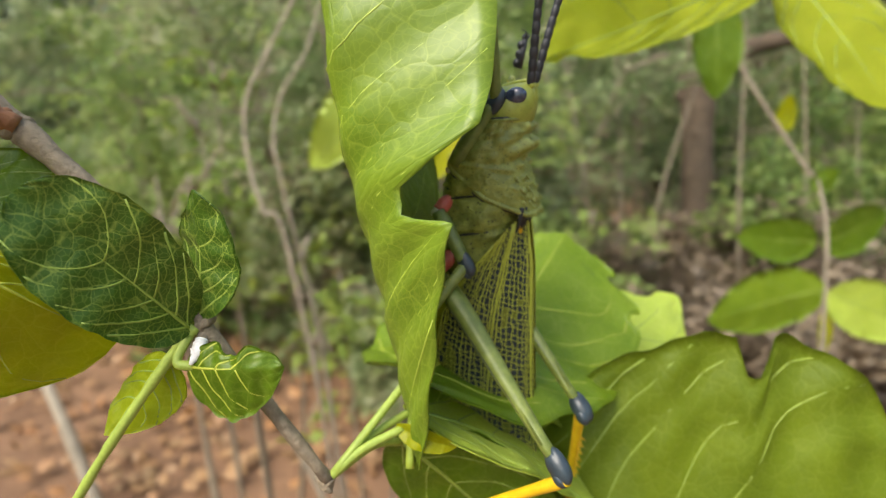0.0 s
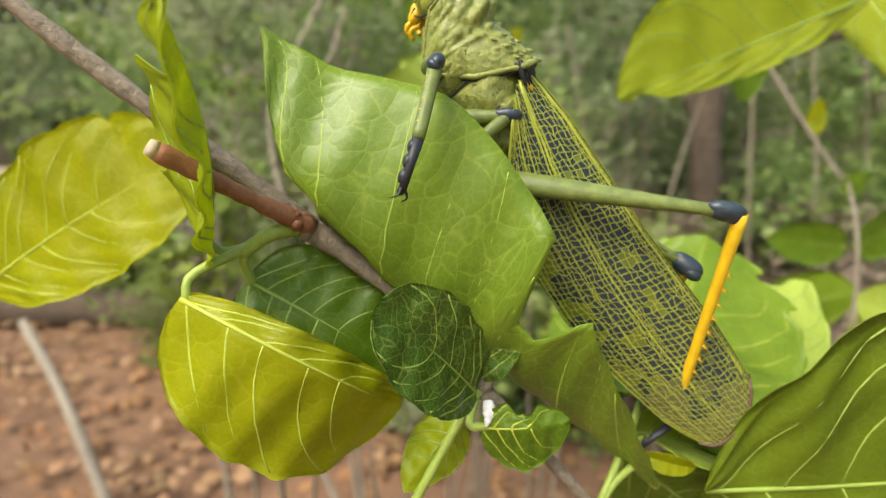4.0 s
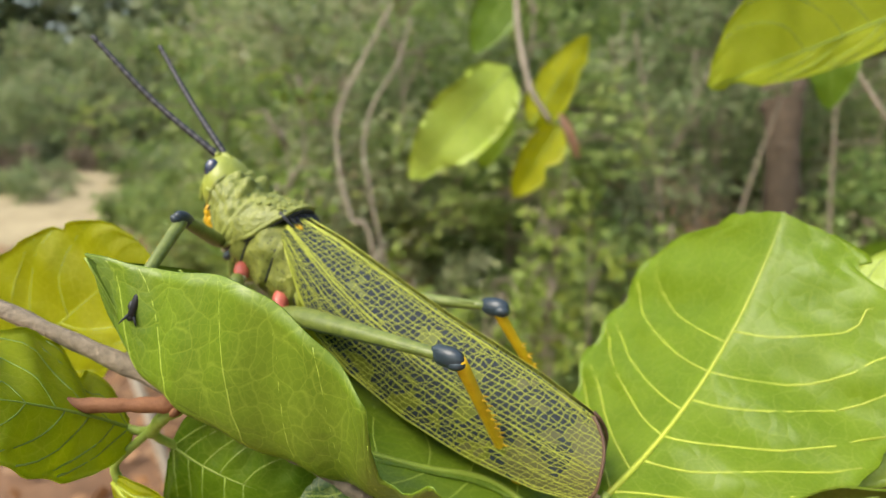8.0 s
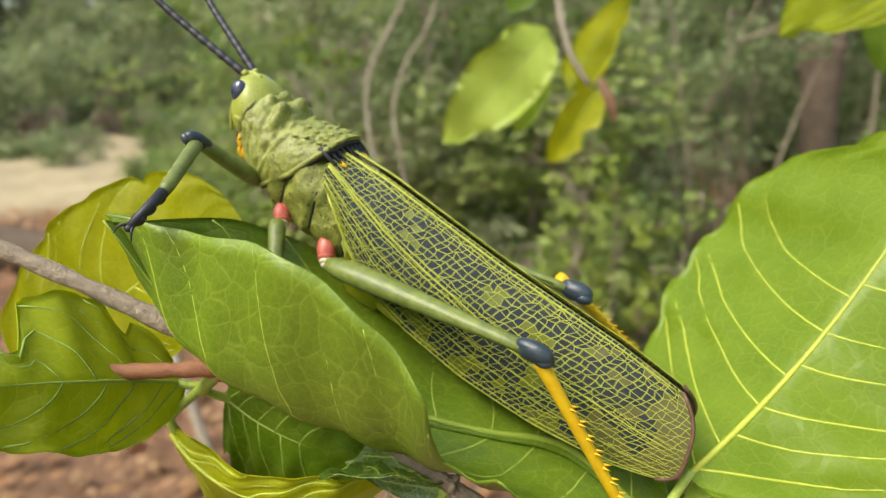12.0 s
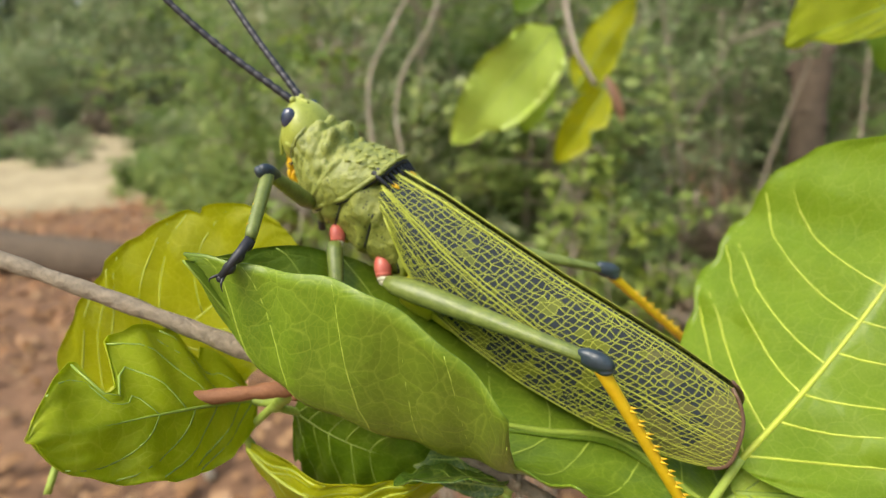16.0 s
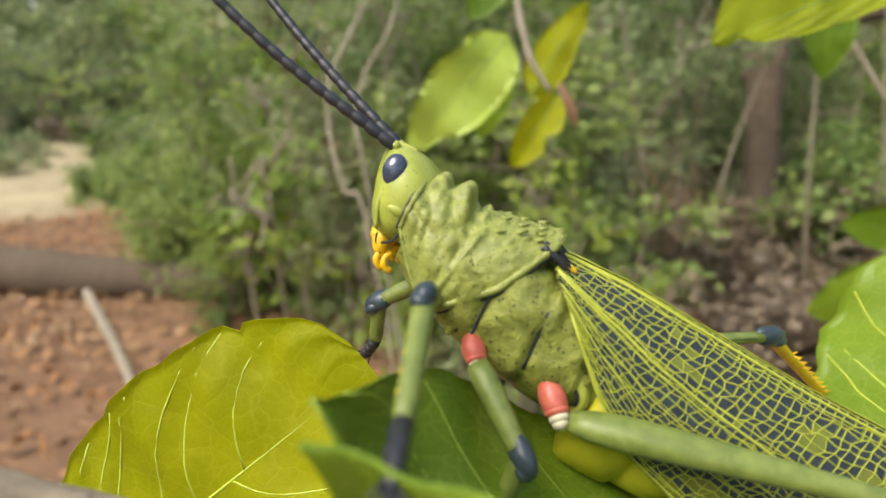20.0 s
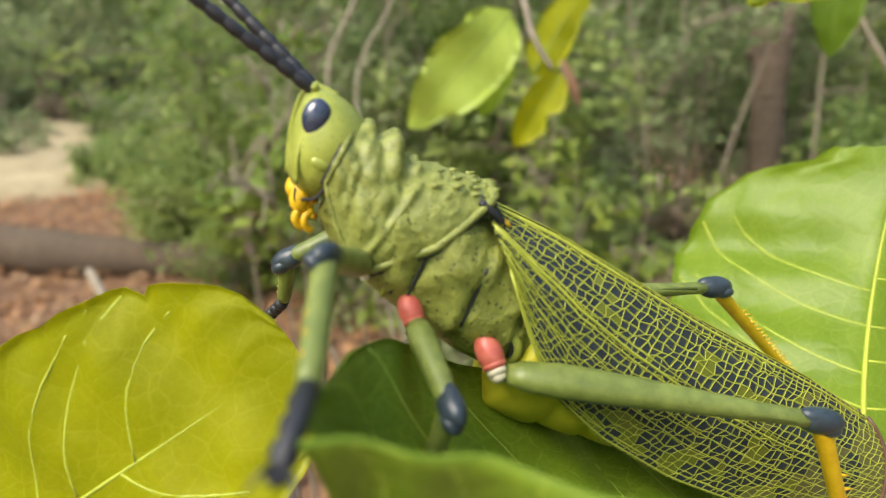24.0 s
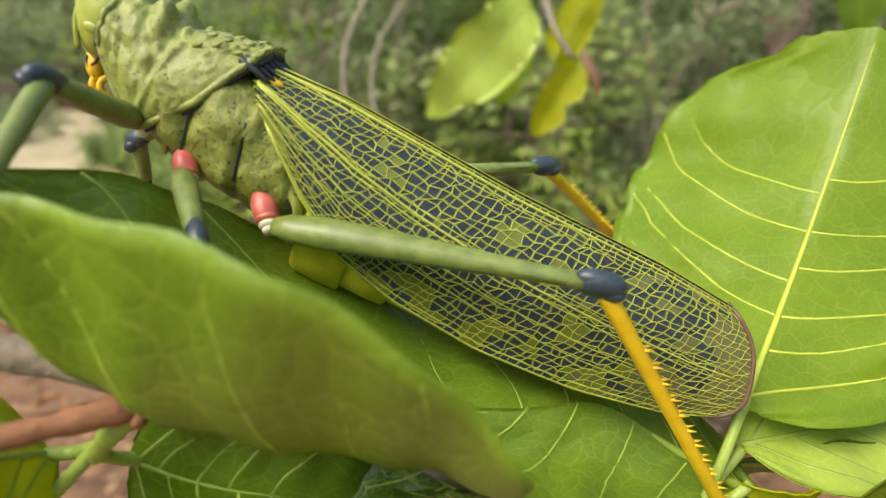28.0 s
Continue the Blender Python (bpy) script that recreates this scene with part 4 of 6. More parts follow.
def build_thorax():
    keys = ((11.9, 3.0, -2.5, -8.0), (9.5, 4.0, -2.2, -9.8), (7.0, 4.8, -1.7, -10.8), (3.5, 5.3, -1.2, -11.8), (0.0, 5.6, -1.4, -12.6), (-4.0, 5.5, -2.4, -13.2), (-8.5, 4.6, -4.0, -13.4), (-12.0, 4.0, -5.0, -13.4))
    rng = random.Random(8)
    swell = [(rng.uniform(-7, 7.5), rng.uniform(-11.5, -2.5), rng.uniform(0.6, 1.2), rng.uniform(0.12, 0.34)) for _ in range(70)]
    grain = [(rng.uniform(-8, 7.5), rng.uniform(-12, -2.0), rng.uniform(0.25, 0.45), rng.uniform(0.05, 0.12)) for _ in range(140)]
    rows = []
    for i in range(61):
        x = 11.9 - 23.9 * i / 60
        vals = [float(np.interp(-x, [-k[0] for k in keys], [k[c] for k in keys])) for c in (1, 2, 3)]
        ring = section(x, *vals, 72, 2.6)
        out = []
        for p in ring:
            px, py, pz = p.x / MM, p.y / MM, p.z / MM
            h = sum(e * math.exp(-(((px - wx) / r) ** 2 + ((pz - wz) / (r * 1.2)) ** 2)) for wx, wz, r, e in swell + grain)
            for sx in (3.2 + 0.08 * (pz + 7), -1.7 + 0.12 * (pz + 7), -6.6 + 0.15 * (pz + 7)):
                h -= 0.5 * math.exp(-((px - sx) / 0.28) ** 2)
            out.append(p + Vector((0, math.copysign(1, py) * h * MM * min(1, abs(py) / 3.5), 0)))
        rows.append(out)
    b = capped(skin_grid(rows, True), 72)
    part("thorax", b.mesh("thorax", SKIN), insect, "ridged olive-green flank")
    for s in (-1, 1):
        for sx in (3.2, -1.7):
            b = Build()
            k = 0.08 if sx > 0 else 0.12
            b.tube([mm(sx + k * (z + 7), (float(np.interp(-sx, [-3.5, 0, 4], [5.3, 5.6, 5.5])) + 0.08) * s, z) for z in np.linspace(-9.6, -4.4, 14)], 0.00012, 6)
            part("flank_seam", b.mesh("flank_seam", SKIN_BLACK), insect, "dark seam between the flank plates")
    for s in (-1, 1):
        b = Build()
        ring = [mm(-0.2 + 0.26 * math.cos(a), 5.95 * s, -7.1 + 0.44 * math.sin(a)) for a in (2 * math.pi * k / 14 for k in range(15))]
        b.tube(ring, 0.00009, 6, 0, False)
        b.ball(mm(-0.2, 5.8 * s, -7.1), mm(0.24, 0.2, 0.4), 10, 8, 1)
        part("spiracle", b.mesh("spiracle", [SKIN_HEAD, SKIN_BLACK]), insect, "breathing hole with a pale rim")
    for k in range(9):
        b = Build()
        y = -3.6 + 0.9 * k
        drop = 0.1 * abs(y) ** 1.35
        b.tube(catmull([mm(1.4, y, 0.25 - drop), mm(0.0, y * 1.02, -0.05 - drop), mm(-1.6, y * 0.97, -0.5 - drop)], 8), [0.0003, 0.00034, 0.00036, 0.00034, 0.0003, 0.00026, 0.0002, 0.00015, 0.0001], 8)
        part("wing_hinge", b.mesh("wing_hinge", SKIN_BLACK), insect, "dark wing hinge behind the shield")


def build_abdomen():
    for k in range(8):
        x0, x1 = -9.0 - k * 4.7, -13.9 - k * 4.7
        f = k / 8
        rows = [section(x, (5.8 - 2.6 * f) * q, -4.5 + f * 1.0, -17.4 + 5.0 * f + (1 - q) * 2.2, 22, 2.1) for x, q in ((x0 + 0.3, 0.86), (x0 - 0.4, 0.98), (x0 - 2.6, 1.0), (x1 + 0.2, 0.96), (x1, 0.84))]
        part("abdomen_ring", capped(skin_grid(rows, True), 22).mesh("abdomen_ring", SKIN_BELLY), insect, "yellow-green belly ring")


def wing_point(s, u, v, lift=0.0):
    """u from hinge to tip, v from the back ridge down to the lower edge."""
    x = 0.6 - 3.6 * v ** 1.15 * (1 - u) ** 2 - 52.0 * u - 3.6 * v * u + 2.4 * u ** 9 * abs(2 * v - 1) ** 3.5
    low = np.interp(u, [0, 0.1, 0.2, 0.32, 0.5, 0.7, 0.88, 1.0], [-3.6, -8.2, -11.6, -13.4, -14.4, -14.0, -12.4, -10.4])
    top = np.interp(u, [0, 0.15, 0.5, 0.8, 1.0], [-0.4, 0.1, -0.5, -0.3, -0.8])
    q = v ** 0.9
    bulge = np.interp(u, [0, 0.2, 0.6, 1.0], [5.3, 5.7, 5.0, 3.6])
    y = 0.6 + bulge * math.sin(min(1.0, q * 1.15) * math.pi / 2) - 0.5 * q * u
    z = top + (low - top) * (q ** 1.15)
    return mm(x, (y + lift) * s, z + lift * 0.4)


def build_wing(s):
    """The folded fore wing: a skin of flat cells between raised veins."""
    rng = random.Random(11)
    nu, nv = 58, 20
    u_of = lambda i: (i / nu)  # noqa: E731
    # staggered, jittered corners of six-sided cells
    pts = {}

    def corner(i, j, k):
        key = (i, j, k)
        if key not in pts:
            u = (i + 0.5 * (j % 2) + (0.0 if k == 0 else 0.33)) / (nu + 1.0)
            v = (j + (0.0 if k == 0 else 0.06)) / nv
            edge = j in (0, nv) or i <= 0 or i >= nu
            u += 0 if edge else rng.uniform(-0.36, 0.36) / nu
            v += 0 if j in (0, nv) else rng.uniform(-0.32, 0.32) / nv
            pts[key] = (min(max(u, 0.0), 1.0), min(max(v, 0.0), 1.0))
        return pts[key]

    skin, net = Build(), Build()
    seen = {}

    def cell(points, mat):
        ring = []
        for p in points:
            if p not in seen:
                seen[p] = len(skin.v)
                skin.v.append(tuple(wing_point(s, *p, lift=-0.02)))
            if seen[p] not in ring:
                ring.append(seen[p])
        if len(ring) > 2:
            skin.f.append(tuple(ring) if s < 0 else tuple(reversed(ring)))
            skin.m.append(mat)

    for j in range(nv):
        for i in range(nu + 1):
            o = j % 2
            low = [corner(i, j, 0), corner(i, j, 1), corner(i + 1, j, 0)]
            shift = 0 if o == 0 else 1
            up = [corner(i + shift, j + 1, 0)]
            a = corner(i + shift, j + 1, 0) if o else corner(i, j + 1, 0)
            b0 = corner(i, j + 1, 0) if o == 0 else corner(i + 1, j + 1, 0)
            top_l = corner(i - 1, j + 1, 0) if o == 0 else corner(i, j + 1, 0)
            top_r = b0
            loop = [low[0], low[2], top_r, top_l]
            uc = sum(p[0] for p in loop) / 4
            vc = sum(p[1] for p in loop) / 4
            patch = noise.noise((uc * 13, vc * 5, 3.1 * s)) + 0.45 * noise.noise((uc * 34, vc * 12, 8.0))
            dark = patch > np.interp(uc, [0, 0.1, 0.55, 0.78, 1.0], [-0.4, -0.5, -0.38, -0.18, 0.35]) + (0.25 if vc > 0.75 else 0.0)
            mat = 0 if dark else (2 if uc > 0.72 + rng.uniform(-0.08, 0.08) else 1)
            if mat == 0:
                # a dark blotch inside a narrow olive border
                pu, pv = rng.uniform(0.62, 0.9), rng.uniform(0.64, 0.9)
                inner = [(uc + (p[0] - uc) * pu, vc + (p[1] - vc) * pv) for p in loop]
                cell(inner, 0)
                for k in range(4):
                    cell([loop[k], loop[(k + 1) % 4], inner[(k + 1) % 4], inner[k]], 1)
            else:
                cell(loop, mat)
            for p, q, r in ((low[0], low[2], 0.05 if j % 3 == 1 else 0.037), (low[0], top_l, 0.034)):
                if abs(p[0] - q[0]) + abs(p[1] - q[1]) < 1e-6:
                    continue
                mid = ((p[0] + q[0]) / 2, (p[1] + q[1]) / 2)
                net.tube([wing_point(s, *w, lift=0.03) for w in (p, mid, q)], r * MM * (1.25 if vc < 0.35 else 1.0) * (0.9 if uc > 0.8 else 1.0), 4, 0, False)
    wing = part("fore_wing", skin.mesh("fore_wing", [CELL_DARK, CELL_OLIVE, CELL_SMOKE]), insect, "folded wing of dark and olive cells")
    part("vein_net", net.mesh("vein_net", WING_VEIN), wing, "yellow-green net of wing veins")
    for v0, v1, r in ((0.02, 0.03, 0.2), (0.06, 0.09, 0.08), (0.3, 0.54, 0.16), (0.335, 0.585, 0.1), (0.27, 0.49, 0.08), (0.5, 0.72, 0.08), (0.62, 0.82, 0.075), (0.98, 0.99, 0.12), (0.93, 0.95, 0.08)):
        b = Build()
        line = [wing_point(s, 0.005 + 0.97 * k / 30, v0 + (v1 - v0) * (k / 30) ** 0.8, 0.04) for k in range(31)]
        b.tube(line, [r * MM * (1 - 0.55 * k / 30) for k in range(31)], 6)
        part("wing_rib", b.mesh("wing_rib", WING_VEIN), wing, "long yellow-green wing rib")
    b = Build()
    rim = [wing_point(s, 1.0, k / 16, 0.05) for k in range(17)]
    b.tube(rim, [0.00024] * 17, 6)
    part("wing_tip", b.mesh("wing_tip", WING_RIM), wing, "brown wing tip")
    b = Build()
    b.ball(wing_point(s, 0.035, 0.16, 0.0), mm(0.7, 0.3, 0.32), 12, 8)
    part("wing_spot", b.mesh("wing_spot", SKIN_YELLOW), wing, "yellow spot at the wing base")


# ---- legs: each segment is built along its own x axis ----
def limb(name, length, prof, material, label, flat=1.0, extra=None):
    b = Build()
    b.tube([mm(length * f, 0, z) for f, r, z in prof], [r * MM for f, r, z in prof], 12, 0, True, flat)
    mats = [material]
    if extra:
        mats += extra(b)
    return part(name, b.mesh(name, mats), insect, label)


def between(a, b, up=(0, 0, 1)):
    """The pose that lays a segment's x axis from a to b, in the body's frame (mm)."""
    a, b = mm(*a), mm(*b)
    x = (b - a).normalized()
    y = Vector(up).cross(x).normalized()
    return Matrix.Translation(a) @ Matrix((x, y, x.cross(y))).transposed().to_4x4()


def femur_bits(length, big):
    def add(b):
        for q in (-1, 1):
            b.tube([mm(length * f, big * 0.5 * q, z) for f, z in ((0.12, 0.5), (0.5, 0.35), (0.9, 0.1))], big * 0.13 * MM, 6)
            # knee-coloured stripe that paints in the shade on the thigh's lower half
            b.tube([mm(length * f, 0.83 * r * q, -0.3 * r + 0.08) for f, r in ((0.1, 1.45), (0.2, 1.6), (0.3, 1.52), (0.45, 1.34), (0.7, 1.02), (0.88, 0.84))], [0.00008, 0.00012, 0.00013, 0.00012, 0.0001, 0.00006], 6, 1)
        return []
    return add


def knee_bits(length, r):
    def add(b):
        b.ball(mm(length, 0, 0), mm(r * 1.9, r * 0.95, r * 1.12), 14, 10, 1)
        b.ball(mm(length + r * 0.9, 0, -r * 0.5), mm(r * 1.1, r * 0.9, r * 0.7), 12, 8, 1)
        b.ball(mm(length - r * 0.4, 0, r * 0.5), mm(r * 1.5, r * 0.7, r * 0.6), 12, 8, 1)
        return [SKIN_KNEE]
    return add


def both_bits(*fs):
    def add(b):
        out = []
        for f in fs:
            out += f(b)
        return out
    return add


def spines(length, n, r, h):
    def add(b):
        for k in range(n):
            x = length * (0.24 + 0.72 * k / n)
            for q in (-1, 1):
                b.cone(mm(x, 0.3 * q * r, r * 0.5), mm(x + h * 0.55, 0.95 * q * h * 0.5, r + h * 0.75), 0.25 * r * MM + 0.00008, 5, 1)
        return [SKIN_YELLOW]
    return add


def foot_bits(length, r):
    def add(b):
        for k in range(3):
            b.ball(mm(length * (0.15 + 0.3 * k), 0, -r * 0.4), mm(length * 0.17, r * 1.1, r * 1.0), 10, 8)
        for q in (-1, 1):
            b.tube(catmull([mm(length * 0.95, 0.3 * q * r, 0), mm(length * 1.12, q * r * 1.1, r * 0.4), mm(length * 1.22, q * r * 1.5, -r * 0.9)], 8), [0.0002 - 0.00002 * k for k in range(9)], 6)
        b.ball(mm(length * 1.02, 0, -r * 0.2), mm(r * 0.8, r * 0.8, r * 0.6), 8, 6)
        return []
    return add


def coxa(s, at_, size, material_pair, name):
    """A red hip in a yellow cup, with cream folds where the thigh begins."""
    c = mm(at_[0], (at_[1] - 0.45) * s, at_[2])
    out = Vector((-0.62, 0.55 * s, -0.5)).normalized()
    turn = Vector((1, 0, 0)).rotation_difference(out).to_matrix()
    b = Build()
    b.ball(c, mm(size[0] * 1.1, size[1] * 1.05, size[2] * 1.05), 20, 14, 0, turn)
    for k, (f, r) in enumerate(((0.55, 0.98), (0.82, 0.82), (1.05, 0.62))):
        o = c + out * size[0] * f * 1.1 * MM
        b.ball(o, mm(size[0] * 0.3, size[1] * r, size[2] * r), 16, 10, 1 if k else 0, turn)
    b.ball(c + out * size[0] * 0.62 * MM + mm(-0.2, 0.25 * s, -0.55), mm(size[0] * 0.5, size[1] * 0.5, size[2] * 0.45), 12, 8, 1, turn)
    part(name, b.mesh(name, list(material_pair)), insect, "red hip joint with cream folds")
    rim, shade_line = Build(), Build()
    ring = [c + mm(0.35 + math.cos(a) * size[0] * 1.6, (-0.95 + 0.2 * math.sin(a * 3)) * s, math.sin(a) * size[2] * 1.75 + 0.35) for a in (math.pi * (-0.12 + 1.5 * q / 22) for q in range(23))]
    rim.tube(ring, [0.00024 + 0.0003 * math.sin(math.pi * q / 22) for q in range(23)], 10)
    # black line stands in for the shade in the recess round the hip
    shade_line.tube([p.lerp(c, 0.2) + mm(0, 0.1 * s, 0) for p in ring[2:18]], 0.00016, 6)
    rim.ball(c + mm(0.4, -0.75 * s, size[2] * 1.1), mm(size[0] * 1.1, 0.5, size[2] * 0.6), 14, 10)
    part("hip_shade", shade_line.mesh("hip_shade", SKIN_BLACK), insect, "black line painting the shade in the recess round the hip")
    part("hip_plate", rim.mesh("hip_plate", SKIN_HEAD), insect, "yellow-green plate over the hip")


SKIN_SHIELD = surface("insect shield skin", (0.10, 0.125, 0.017), (0.30, 0.33, 0.07), 820, 0.46, 0.65, 0.0004, coat=0.08, spread=(0.38, 0.63), spots=(2200.0, (0.09, 0.105, 0.018), 0.15))
build_head()
build_antenna(1, (42.0, 4.5, 7.0), (0, 0, -0.8))
build_antenna(-1, (40.0, -6.0, 8.5), (0, 0, -0.4))
build_pronotum()
build_thorax()
build_abdomen()
for side_ in (1, -1):
    build_wing(side_)
    coxa(side_, (7.3, 4.6, -8.7), (1.0, 0.9, 0.9), (SKIN_RED, SKIN_CREAM), "fore_hip")
    coxa(side_, (2.2, 6.0, -10.3), (1.4, 0.95, 1.05), (SKIN_RED, SKIN_CREAM), "middle_hip")
    coxa(side_, (-5.4, 6.1, -10.6), (1.8, 1.1, 1.15), (SKIN_RED, SKIN_CREAM), "hind_hip")


def leg_parts(s, lengths, kind):
    f, t, q = lengths
    if kind == "hind":
        femur = limb("hind_femur", f, [(0, 0.85, 0), (0.05, 1.35, 0), (0.16, 1.6, 0.1), (0.3, 1.52, 0.12), (0.45, 1.34, 0.1), (0.7, 1.02, 0.05), (0.88, 0.82, 0), (1.0, 0.85, 0)], SKIN_LEG, "long green hind thigh with a dark blue knee", 0.85, both_bits(knee_bits(f, 1.15), femur_bits(f, 1.5)))
        tibia = limb("hind_shin", t, [(0, 0.75, 0), (0.06, 0.8, 0), (0.2, 0.72, 0), (0.6, 0.66, 0), (0.97, 0.72, 0), (1.0, 0.6, 0)], SKIN_YELLOW, "yellow hind shin with two rows of spines", 1.0, spines(t, 11, 0.66, 0.85))
        foot = limb("hind_foot", q, [(0, 0.5, 0), (0.5, 0.42, 0), (1.0, 0.35, 0)], SKIN_BLACK, "black hooked foot", 1.0, foot_bits(q, 0.5))
    else:
        femur = limb(kind + "_femur", f, [(0, 0.85, 0), (0.15, 1.1, 0), (0.5, 1.0, 0), (0.85, 0.85, 0), (1.0, 0.8, 0)], SKIN_LEG, "green thigh with a dark blue knee", 1.0, knee_bits(f, 0.95))
        tibia = limb(kind + "_shin", t, [(0, 0.75, 0), (0.1, 0.8, 0), (0.5, 0.75, 0), (0.9, 0.7, 0), (1.0, 0.6, 0)], SKIN_LEG, "green shin", 1.0, spines(t, 5, 0.7, 0.12))
        foot = limb(kind + "_foot", q, [(0, 0.62, 0), (0.5, 0.5, 0), (1.0, 0.4, 0)], SKIN_BLACK, "black hooked foot", 1.0, foot_bits(q, 0.62))
    return femur, tibia, foot


def dist(a, b):
    return (Vector(a) - Vector(b)).length


